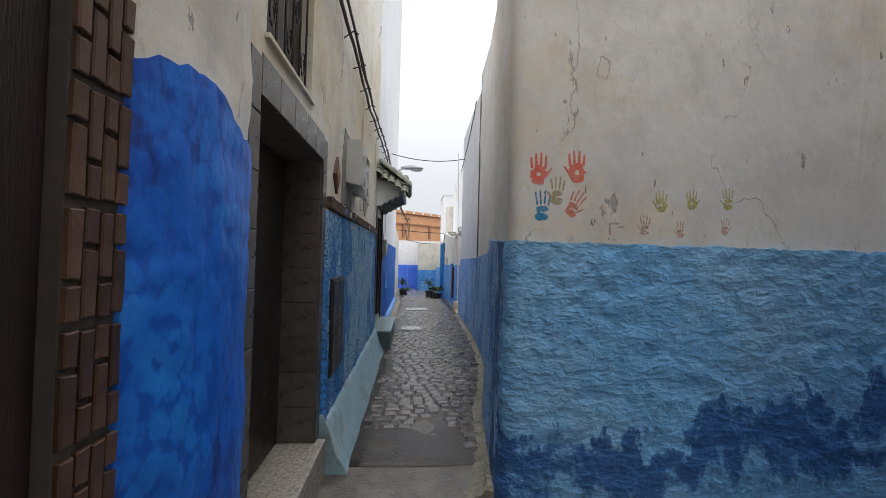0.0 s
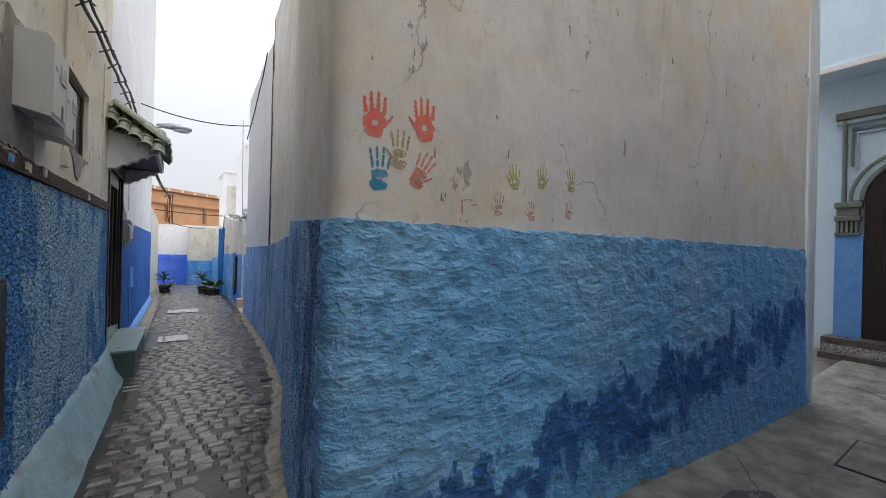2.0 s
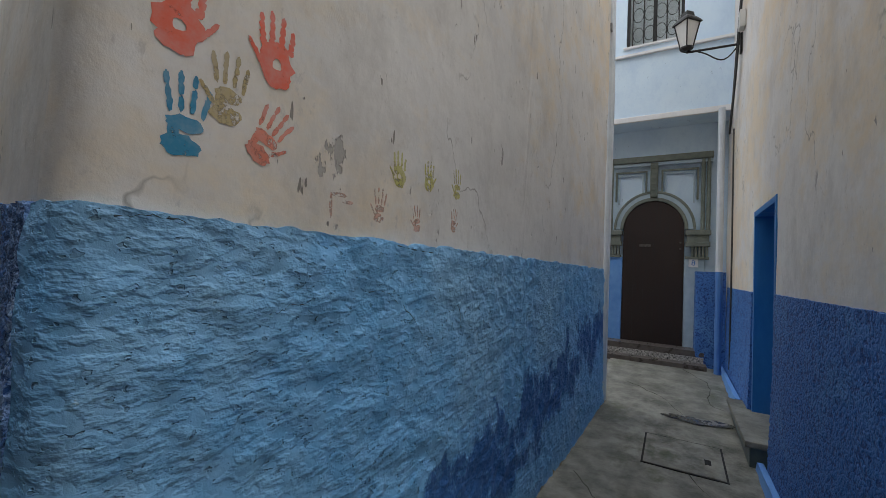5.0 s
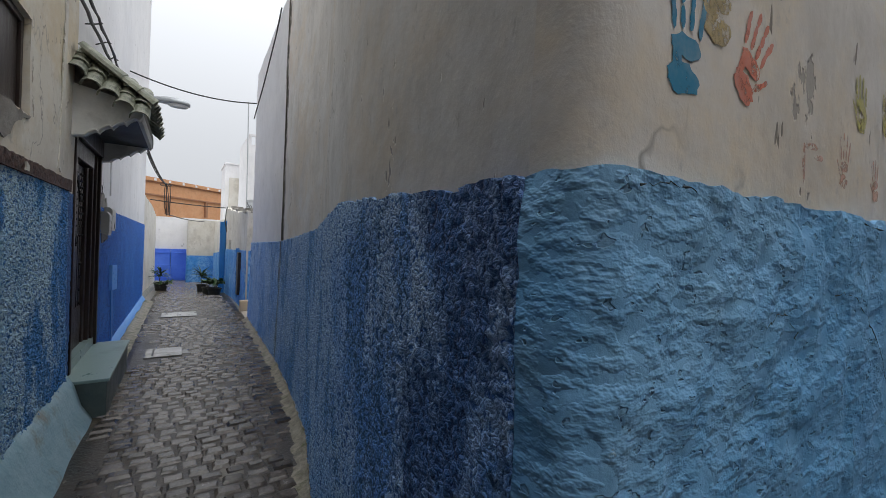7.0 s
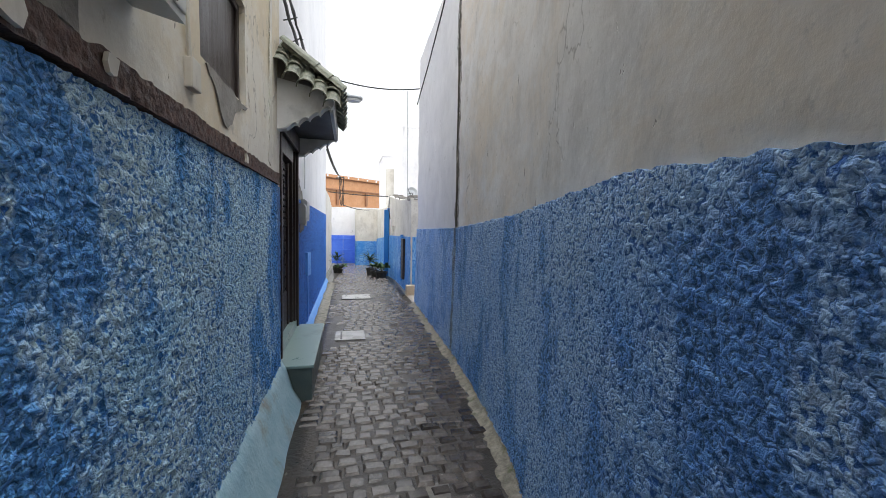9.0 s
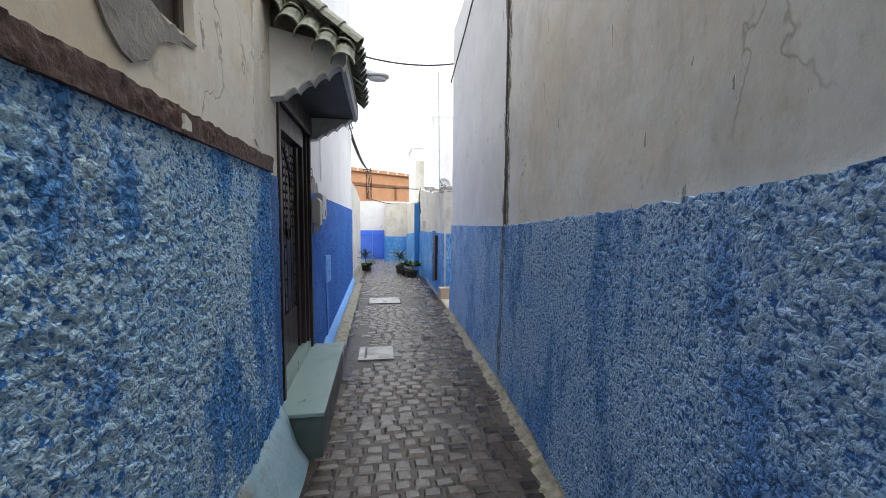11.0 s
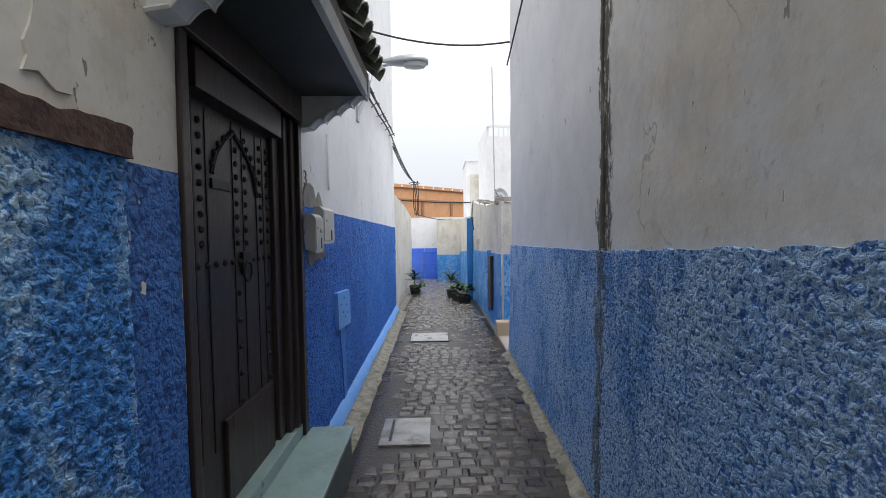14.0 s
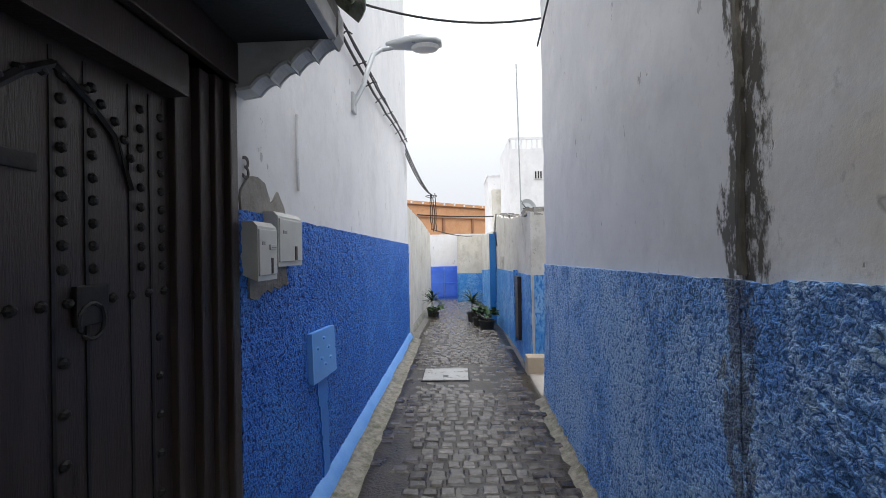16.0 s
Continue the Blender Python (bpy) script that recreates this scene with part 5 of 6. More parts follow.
def plant(x, y, height, spread, label, spiky, count, seed, pot_r=0.13, pot_h=0.22):
    height, spread = 1.22 * height, 1.18 * spread
    rnd = random.Random(seed)
    z = ground_z(x, y)
    ob = empty("potted_plant", (x, y, z), label, "potted plant", "plants along the alley")
    P("pot", lathe([(pot_r * 0.72, 0.0), (pot_r * 0.95, pot_h * 0.9), (pot_r * 1.04, pot_h * 0.9), (pot_r * 1.06, pot_h), (pot_r * 0.92, pot_h), (pot_r * 0.9, pot_h * 0.88)], 18, (x, y, z)), POT, ob, "dark plastic flower pot")
    P("soil", lathe([(0.005, pot_h * 0.86), (pot_r * 0.9, pot_h * 0.86), (pot_r * 0.9, pot_h * 0.89), (0.005, pot_h * 0.90)], 14, (x, y, z)), SOIL, ob)
    stems = 2 if spiky else 5
    tips = []
    for k in range(stems):
        a = rnd.uniform(0, 6.28)
        r = spread * (0.15 if spiky else 0.45)
        top = (x + r * math.cos(a), y + r * math.sin(a), z + pot_h + height * rnd.uniform(0.35, 0.6))
        P("stem", tube([(x, y, z + pot_h * 0.85), (x + r * 0.4 * math.cos(a), y + r * 0.4 * math.sin(a), z + pot_h + height * 0.2), top], 0.008, 5, taper=0.5), STEM, ob)
        tips.append(top)
    long_leaf = leaf_mesh(0.30 if spiky else 0.13, 0.018 if spiky else 0.045, 0.5 if spiky else 0.35)
    for k in range(count):
        t = tips[k % len(tips)]
        lf = new("leaf", long_leaf)
        lf.parent = ob
        back = rnd.uniform(0, 0.6)
        px, py, pz = (c + (o - c) * back * 0.6 for c, o in zip(t, (x, y, z + pot_h)))
        s = rnd.uniform(0.7, 1.15)
        lf.matrix_basis = pose(px, py, pz, 0, 0, rnd.uniform(0, 360)) @ pose(0, 0, 0, rnd.uniform(-25, 25), rnd.uniform(-75, 5), 0) @ Matrix.Scale(s, 4)
        at_parent(lf, ob)
    return ob


plant(-0.40, 15.3, 0.42, 0.25, "spiky green plant in a dark pot by the wall", True, 46, 1)
plant(-0.30, 15.15, 0.16, 0.30, "low trailing green plant in a small pot", False, 26, 2, 0.09, 0.12)
plant(0.56, 14.1, 0.46, 0.22, "tall spiky green plant in a dark pot", True, 44, 3, 0.12, 0.22)
plant(0.80, 13.05, 0.26, 0.30, "bushy green plant in a wide dark pot", False, 60, 4, 0.16, 0.18)
plant(0.66, 13.5, 0.24, 0.28, "leafy green plant in a dark pot", False, 44, 5, 0.12, 0.18)

# ---- side alley ----
door = empty("door_6", (DX0 + 0.47, SY - 0.22, 0.2), "bright blue painted door with rows of studs, closed", "door", kind="structure")
P("leaf", box(DX0, DX1, SY - 0.28, SY - 0.23, 0.20, DTOP, 0.004), BLUE_DOOR, door)
P("jamb", box(DX1 - 0.05, DX1, SY - 0.23, SY + 0.006, 0.0, DTOP, 0.004), BLUE_DOOR, door)
P("jamb", box(DX0, DX0 + 0.05, SY - 0.23, SY + 0.006, 0.0, DTOP, 0.004), BLUE_DOOR, door)
P("lintel", box(DX0 + 0.05, DX1 - 0.05, SY - 0.23, SY + 0.004, DTOP - 0.05, DTOP, 0.004), BLUE_DOOR, door)
for k in range(6):
    P("plank", box(DX0 + 0.06 + 0.137 * k, DX0 + 0.185 + 0.137 * k, SY - 0.232, SY - 0.218, 0.22, DTOP - 0.06, 0.004), BLUE_DOOR, door)
bm = lathe([(0.010, 0), (0.008, 0.006), (0.001, 0.009)], 8)
me = bpy.data.meshes.new("stud")
bm.to_mesh(me), bm.free()
me.materials.append(BLUE_DOOR)
for z in (0.5, 0.9, 1.3, 1.7, 1.85):
    for k in range(12):
        ob = new("stud", me)
        ob.parent, ob.matrix_basis = door, pose(DX0 + 0.09 + 0.07 * k, SY - 0.219, z, -90, 0, 0)
        at_parent(ob, door)
P("handle", tube([(DX0 + 0.39, SY - 0.22, 1.22), (DX0 + 0.39, SY - 0.17, 1.22), (DX0 + 0.39, SY - 0.17, 1.15), (DX0 + 0.39, SY - 0.22, 1.15)], 0.008, 6), BLUE_DOOR, door)
step = empty("doorstep", (DX0 + 0.5, SY, 0.0), "pale grey stone doorstep with a darker riser", "doorstep")
P("tread", box(DX0 + 0.04, DX0 + 1.26, SY - 0.22, SY + 0.16, 0.19, 0.235, 0.008), PALE_CONCRETE, step)
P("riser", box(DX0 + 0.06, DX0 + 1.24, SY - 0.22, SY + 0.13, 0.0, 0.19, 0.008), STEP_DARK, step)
structure("baseboard_4", skin([(1.55, SY + 0.03), (DX0 + 0.04, SY + 0.03)], -0.02, 0.10, 0.04, 0.05, 0.008, 6, 0.06, 0.03), SKIRT_BLUE, "blue painted foot of the wall", "skirting")
structure("baseboard_5", skin([(DX0 + 1.26, SY + 0.03), (6.9, SY + 0.03)], -0.02, 0.24, 0.04, 0.05, 0.008, 6, 0.06, 0.03), SKIRT_BLUE, "blue painted foot of the wall", "skirting")

PX = 7.2  # portal plane
ARC_Y, ARC_R, ARC_Z = 1.47, 0.475, 2.27
portal = empty("door_7", (PX, 1.47, 0.4), "dark brown arched wooden door in a carved stone portal", "door", kind="structure")


def arch_outline(r, z0, n=18):
    return [(ARC_Y - r, z0)] + [(ARC_Y - r * math.cos(math.pi * i / n), ARC_Z + r * math.sin(math.pi * i / n)) for i in range(n + 1)] + [(ARC_Y + r, z0)]


P("leaf", slab(arch_outline(ARC_R, 0.40), 0.03, lambda u, v, w: (PX - 0.012 - w, u, v)), DOOR_WOOD, portal)
for k in range(5):
    P("plank_groove", box(PX - 0.046, PX - 0.041, 1.13 + 0.16 * k, 1.136 + 0.16 * k, 0.42, 2.2), IRON, portal)
P("letter_slot", box(PX - 0.052, PX - 0.041, 1.50, 1.68, 1.98, 2.02, 0.002), STUD, portal)
for zz in (2.05, 1.95):
    P("lock", lathe([(0.018, 0), (0.018, 0.008), (0.01, 0.012)], 10), STUD, portal).matrix_basis = pose(PX - 0.042, 1.05, zz, 0, -90, 0)
    portal.children[-1].matrix_parent_inverse = Matrix.Translation(portal.location).inverted()


def arch_band(r0, r1, depth, proud):
    """A moulding that follows the arch."""
    n = 22
    inner = [(ARC_Y - r0 * math.cos(math.pi * i / n), ARC_Z + r0 * math.sin(math.pi * i / n)) for i in range(n + 1)]
    outer = [(ARC_Y - r1 * math.cos(math.pi * i / n), ARC_Z + r1 * math.sin(math.pi * i / n)) for i in range(n + 1)]
    return slab(inner + outer[::-1], depth, lambda u, v, w: (PX - proud - w, u, v))


P("arch_moulding", arch_band(0.478, 0.53, 0.06, 0.003), GREEN_STONE, portal, "carved grey-green stone arch")
P("arch_moulding", arch_band(0.533, 0.60, 0.045, 0.003), LIGHT_STONE, portal)
P("arch_moulding", arch_band(0.603, 0.64, 0.055, 0.003), GREEN_STONE, portal)
for y0, y1 in ((0.62, 0.98), (1.96, 2.25)):
    P("capital", box(PX - 0.12, PX - 0.004, y0, y1, 2.17, 2.25, 0.012), GREEN_STONE, portal)
    P("capital", box(PX - 0.09, PX - 0.004, y0 + 0.03, y1 - 0.02, 2.06, 2.17, 0.008), GREEN_STONE, portal)
    P("capital", box(PX - 0.11, PX - 0.004, y0 + 0.01, y1, 1.99, 2.06, 0.010), GREEN_STONE, portal)
    for k in range(5):
        P("carved_leaf", box(PX - 0.085, PX - 0.004, y0 + 0.04 + 0.05 * k, y0 + 0.075 + 0.05 * k, 1.83, 1.99, 0.006), GREEN_STONE, portal)
    P("capital", box(PX - 0.08, PX - 0.004, y0 + 0.02, y1, 1.79, 1.83, 0.008), GREEN_STONE, portal)
for y0, y1 in ((0.70, 0.99), (1.95, 2.25)):
    P("jamb_panel", box(PX - 0.05, PX - 0.004, y0, y1, 0.30, 1.79, 0.006), SKIRT_BLUE if y0 > 1 else LIGHT_STONE, portal)
for y in (0.66, 0.74, 2.16):
    P("colonnette", tube([(PX - 0.05, y, 2.25), (PX - 0.05, y, 3.45)], 0.03, 10), GREEN_STONE, portal)
P("keystone", box(PX - 0.10, PX - 0.004, 1.41, 1.53, 2.80, 3.38, 0.012), GREEN_STONE, portal)
for k in range(6):
    P("carved_leaf", box(PX - 0.12, PX - 0.10, 1.43, 1.51, 2.83 + 0.09 * k, 2.88 + 0.09 * k, 0.006), GREEN_STONE, portal)
P("cornice", box(PX - 0.10, PX - 0.004, 0.60, 2.26, 3.40, 3.50, 0.012), GREEN_STONE, portal)
P("cornice", box(PX - 0.07, PX - 0.004, 0.60, 2.26, 3.34, 3.395, 0.008), LIGHT_STONE, portal)
for y0, y1 in ((0.80, 1.36), (1.58, 2.10)):
    for a, b, c, e in ((y0, y1, 3.24, 3.27), (y0, y0 + 0.03, 2.75, 3.24), (y1 - 0.03, y1, 2.75, 3.24)):
        P("panel_moulding", box(PX - 0.03, PX - 0.004, a, b, c, e, 0.004), GREEN_STONE, portal)
        P("panel_moulding", box(PX - 0.02, PX - 0.004, a + (0.05 if a == y0 else -0.05 if b == y1 else 0), b + (0.05 if a == y0 and b != y1 else -0.05 if b == y1 else 0), c - 0.05, e - 0.05, 0.003), LIGHT_STONE, portal)
# the portal is a little narrower and lower than its drawing, about the foot of the leaf
portal.scale, portal.location.y = (1, 0.87, 0.92), 1.532
thr = empty("threshold_step", (7.0, 1.4, 0.2), "brown stone threshold with a black and white mosaic front", "doorstep")
P("tread", box(6.86, 7.19, 0.86, 2.26, 0.20, 0.40, 0.008), DARK_TILE, thr)
P("mosaic_front", box(6.852, 6.862, 0.87, 2.25, 0.21, 0.32, 0.001), MOSAIC, thr)
P("lower_step", box(6.66, 6.86, 0.84, 2.24, 0.15, 0.24, 0.008), DARK_TILE, thr)
ped = tagged(link("pier_block", skin([(6.86, SY + 0.03), (6.86, 0.97), (7.18, 0.98)][::1], 0.1, 1.50, 0.05, 0.03, 0.006, 14, 0, 0, 0, shape=roughcast), SOUTH_DADO), "blue rough-cast pier block beside the portal", "pier", kind="structure")
number = empty("number_plaque", (7.14, 1.0, 1.6), "white enamel number plaque with a blue numeral", "number plaque")
P("plate", box(7.135, 7.145, 0.94, 1.06, 1.56, 1.68, 0.004), SIGN_WHITE, number)
num = text_mesh("numeral", "8", 0.11, Matrix.Translation((7.131, 1.0, 1.62)) @ Matrix(((0, 0, -1, 0), (-1, 0, 0, 0), (0, 1, 0, 0), (0, 0, 0, 1))), PIPE_BLUE, "blue numeral")
num.parent = number
at_parent(num, number)
del num["category"]

# overhanging upper storey
OX = 6.7
upper = empty("upper_storey", (OX, 1.4, 3.72), "pale blue overhanging upper storey with a barred window", "house front", kind="structure")
P("front", box(OX, OX + 0.2, 0.42, 1.18, 3.72, 7.2), PALE_BLUE, upper)
P("front", box(OX, OX + 0.2, 1.93, 2.6, 3.72, 7.2), PALE_BLUE, upper)
P("front", box(OX, OX + 0.2, 1.18, 1.93, 3.72, 4.82), PALE_BLUE, upper)
P("front", box(OX, OX + 0.2, 1.18, 1.93, 5.80, 7.2), PALE_BLUE, upper)
P("soffit", box(OX + 0.0, 7.22, 0.43, 2.6, 3.70, 3.718), PALE_BLUE, upper)
P("ledge", box(OX - 0.05, OX - 0.002, 0.42, 2.6, 4.66, 4.70, 0.006), WHITE, upper)
P("ledge", box(OX - 0.04, OX - 0.002, 0.42, 2.6, 3.66, 3.74, 0.008), WHITE, upper)
w3 = empty("window_3", (OX, 1.55, 4.82), "window with a white curtain behind a black scroll grille", "window", kind="structure")
P("pane", box(OX + 0.10, OX + 0.11, 1.18, 1.93, 4.82, 5.80), GLASS, w3)
P("curtain", box(OX + 0.14, OX + 0.15, 1.18, 1.93, 4.82, 5.80), SIGN_WHITE, w3)
for a, b, c, e in ((1.18, 1.22, 4.82, 5.8), (1.89, 1.93, 4.82, 5.8), (1.53, 1.58, 4.82, 5.8), (1.22, 1.89, 4.82, 4.86), (1.22, 1.89, 5.76, 5.8)):
    P("window_frame", box(OX + 0.06, OX + 0.10, a, b, c, e, 0.003), IRON, w3)
P("window_sill", box(OX - 0.04, OX + 0.06, 1.14, 1.97, 4.79, 4.82, 0.004), WHITE, w3)
for k in range(5):
    P("bar", tube([(OX + 0.02, 1.25 + 0.15 * k, 4.82), (OX + 0.02, 1.25 + 0.15 * k, 5.8)], 0.008, 6), IRON, w3)
for k in range(4):
    for j in range(3):
        cy, cz = 1.325 + 0.15 * k, 5.0 + 0.3 * j
        P("scroll", tube([(OX + 0.02, cy + 0.07 * math.cos(a), cz + 0.11 * math.sin(a)) for a in [2 * math.pi * i / 12 for i in range(13)]], 0.005, 5), IRON, w3)
for y, zz, mat_ in ((SY + 0.13, 3.68, PIPE), (SY + 0.13, 1.5, PIPE_BLUE)):
    lo = 0.15 if mat_ is PIPE_BLUE else 1.5
    tagged(link("downpipe", tube([(6.62, y, lo), (6.62, y, zz)], 0.04, 10), mat_), "plastic downpipe at the corner of the house", "downpipe")
tagged(link("downpipe", tube([(4.84, 1.86, 0.05), (4.84, 1.86, 3.3), (4.82, 1.87, 4.2), (4.82, 1.87, 6.5)], 0.035, 10), PIPE), "white downpipe at the end of the wall", "downpipe")

lantern = empty("wall_lantern", (5.9, 0.45, 4.2), "black iron lantern with milky glass on a scrolled bracket", "wall lantern")
LY, LZ = 0.98, 4.24
P("bracket", tube([(5.9, 0.44, 4.16), (5.9, 0.75, 4.17), (5.9, LY, 4.18)], 0.014, 8), IRON, lantern)
P("bracket_scroll", tube([(5.9, 0.46 + 0.4 * f, 4.15 - 0.12 * math.sin(math.pi * f) - 0.04 * math.sin(6 * f)) for f in [i / 12 for i in range(13)]], 0.008, 6), IRON, lantern)
P("wall_plate", box(5.86, 5.94, 0.425, 0.445, 4.05, 4.28, 0.004), IRON, lantern)
P("glass", lathe([(0.065, 0), (0.13, 0.30)], 4, (5.9, LY, LZ)), LAMP_GLASS, lantern, "milky lantern glass")
P("base", lathe([(0.03, -0.05), (0.075, -0.02), (0.075, 0.0)], 8, (5.9, LY, LZ)), IRON, lantern)
P("roof", lathe([(0.165, 0.30), (0.15, 0.33), (0.08, 0.39), (0.07, 0.44), (0.02, 0.46)], 4, (5.9, LY, LZ)), IRON, lantern)
for k in range(4):
    a = math.pi / 2 * k
    P("rib", tube([(5.9 + 0.068 * math.cos(a), LY + 0.068 * math.sin(a), LZ), (5.9 + 0.135 * math.cos(a), LY + 0.135 * math.sin(a), LZ + 0.30)], 0.008, 5), IRON, lantern)
side_cables = empty("cable_bundle", (5.5, 0.46, 4.0), "black cables looping down a cream wall", "cable")
for k in range(3):
    P("cable", tube(wander([(4.6 - 0.2 * k, 0.46, 6.4), (5.1, 0.47, 5.3), (5.75 + 0.06 * k, 0.46, 4.4), (6.1 + 0.05 * k, 0.47, 3.7), (6.55, 0.47, 3.3)], 0.03, 60 + k, 5), 0.011, 6), CABLE, side_cables)
P("junction_box", box(5.62, 5.74, 0.425, 0.48, 4.22, 4.42, 0.006), PLASTIC, side_cables)
tagged(link("wall_cable", tube([(6.35, SY + 0.025, 3.3), (6.34, SY + 0.025, 1.9), (6.36, SY + 0.03, 0.3)], 0.010, 6), CABLE), "black cable down the corner of the wall", "cable")
for ob in (lantern, side_cables):
    ob.location.y += SY - 0.42
sconce = tagged(link("trim_26", box(4.74, 4.80, 1.86, 1.99, 4.02, 4.10, 0.004), LABEL_GREY), "small dark lamp at the end of the wall", "fitting", kind="structure")


# ---- painted hand prints ----
def hand_wall_y(x):
    pts = sorted(HAND_PATH)
    for (a, b), (c, e) in zip(pts, pts[1:]):
        if a <= x <= c and c > a:
            return b + (e - b) * (x - a) / (c - a)
    return 2.1


def on_wall(x, z, lift):
    y = hand_wall_y(x)
    return (x, y - uneven((x, y, z), 0.006, 2.0) - lift, z)


def blob(bm, cx, cz, rx, rz, tilt, rnd, lift=0.0016, n=14, hole=0.0):
    ca, sa = math.cos(tilt), math.sin(tilt)
    def ring(k):
        out = []
        for i in range(n):
            a = 2 * math.pi * i / n
            j = 1 + rnd.uniform(-0.17, 0.13)
            u, v = rx * k * j * math.cos(a), rz * k * j * math.sin(a)
            out.append(bm.verts.new(on_wall(cx + u * ca - v * sa, cz + u * sa + v * ca, lift)))
        return out
    outer = ring(1.0)
    if hole:
        inner = ring(hole)
        for i in range(n):
            bm.faces.new((outer[i], outer[(i + 1) % n], inner[(i + 1) % n], inner[i]))
    else:
        c = bm.verts.new(on_wall(cx, cz, lift))
        for i in range(n):
            bm.faces.new((outer[i], outer[(i + 1) % n], c))


def hand_print(x, z, size, material, label, tilt=0.0, thumb=1, heel=1.0, gaps=False, seed=0, thumb_out=True):
    """A hand pressed on the plaster: palm with an unpainted hollow, four fingers, a thumb. x, z: the palm's middle; size: hand length."""
    rnd = random.Random(seed)
    bm = bmesh.new()
    def put(u, v, rx, rz, t=0.0, hole=0.0):
        ca, sa = math.cos(tilt), math.sin(tilt)
        blob(bm, x + (u * ca - v * sa) * size, z + (u * sa + v * ca) * size, rx * size, rz * size, tilt + t, rnd, 0.0014 + 0.0002 * rnd.random(), 20, hole)
    if gaps:
        put(0.0, 0.06, 0.20, 0.10), put(-0.03 * thumb, -0.20, 0.21, 0.13), put(-0.12, -0.05, 0.06, 0.14)
    else:
        put(0.0, -0.05, 0.24, 0.27, 0.0, 0.26), put(0.02 * thumb, -0.22, 0.17, 0.12 * heel)
    for k, (u, l) in enumerate(((-0.18, 0.27), (-0.06, 0.33), (0.07, 0.32), (0.19, 0.22))):
        u *= thumb
        fan = -u * 0.55
        if gaps:
            for j, (v, rz) in enumerate(((0.22, 0.10), (0.62, 0.075), (0.98, 0.085))):
                put(u * (1.0 + 0.12 * j) + rnd.uniform(-0.01, 0.01), 0.20 + 1.15 * l * v + rnd.uniform(-0.02, 0.02), 0.034, rz, fan)
        else:
            for j in range(4):
                v = 0.02 + 0.30 * j
                put(u * (1.0 + 0.16 * v) + rnd.uniform(-0.008, 0.008), 0.16 + l * 1.12 * v, 0.047 - 0.004 * j, 0.22 * l, fan + rnd.uniform(-0.1, 0.1))
    if thumb_out:
        for j in range(3):
            put((-0.22 - 0.055 * j) * thumb, -0.06 + 0.075 * j + rnd.uniform(-0.01, 0.01), 0.036 - 0.004 * j, 0.075, 0.55 * thumb)
    bmesh.ops.recalc_face_normals(bm, faces=bm.faces)
    for f in bm.faces:
        if f.normal.y > 0:
            f.normal_flip()
    return tagged(link("painted_hand_print", bm, material), label, "hand print", "painted hand prints")


hand_print(0.682, 1.868, 0.20, RED_PRINT, "red painted hand print on grey plaster", 0.0, -1, 1.0, False, 1)
hand_print(0.898, 1.885, 0.20, RED_PRINT, "red painted hand print with spread fingers", 0.05, 1, 0.9, False, 2)
hand_print(0.708, 1.655, 0.175, BLUE_PRINT, "blue painted hand print on grey plaster", 0.0, 1, 1.2, True, 3, False)
hand_print(0.790, 1.745, 0.165, OCHRE_PRINT, "faded ochre hand print", 0.0, 1, 1.0, True, 4)
hand_print(0.878, 1.678, 0.16, PINK_PRINT, "salmon hand print, half worn away", -0.5, -1, 1.0, True, 5)
hand_print(1.378, 1.71, 0.14, YELLOW_PRINT, "faint yellow-green hand print", 0.0, 1, 1.0, False, 6)
hand_print(1.552, 1.725, 0.13, YELLOW_PRINT, "faint yellow-green hand print", 0.0, -1, 1.0, False, 7)
hand_print(1.765, 1.73, 0.13, YELLOW_PRINT, "very faint yellow hand print", 0.1, 1, 1.0, True, 8)
hand_print(1.288, 1.57, 0.12, FAINT_PRINT, "faint salmon hand print just above the blue", 0.0, 1, 1.0, True, 9)
hand_print(1.49, 1.555, 0.10, FAINT_PRINT, "very faint salmon hand print", 0.2, 1, 1.0, True, 10)
hand_print(1.745, 1.58, 0.10, FAINT_PRINT, "very faint salmon hand print", -0.1, -1, 1.0, True, 11)
bm = bmesh.new()
rnd = random.Random(3)
for cx, cz, rx, rz in ((1.088, 1.56, 0.006, 0.036), (1.115, 1.592, 0.03, 0.007), (1.15, 1.575, 0.02, 0.006)):
    blob(bm, cx, cz, rx, rz, 0.05, rnd)
tagged(link("paint_mark", bm, FAINT_PRINT), "thin salmon paint strokes on plaster", "paint mark")


# the open joint itself: a dark ragged cleft, wider above the dado
def joint_outline():
    rnd = random.Random(77)
    zs = [1.385 + 0.04 * k for k in range(70)]
    half = lambda z: (0.005 if z < 1.36 else 0.009) + rnd.uniform(-0.004, 0.005)
    mid = [6.60 + 0.010 * noise.noise(Vector((z * 3, 0, 5))) for z in zs]
    return [(m - half(z), z) for m, z in zip(mid, zs)] + [(m + half(z), z) for m, z in reversed(list(zip(mid, zs)))]


tagged(link("trim_4", slab(joint_outline(), 0.03, lambda u, v, w: (1.092 - w - (0.024 + 0.03 * max(0.0, 1 - v / 1.37) ** 2 if v < 1.37 else 0.0), u, v)), DARK_STAIN), "open dark joint between two houses", "joint", kind="structure")

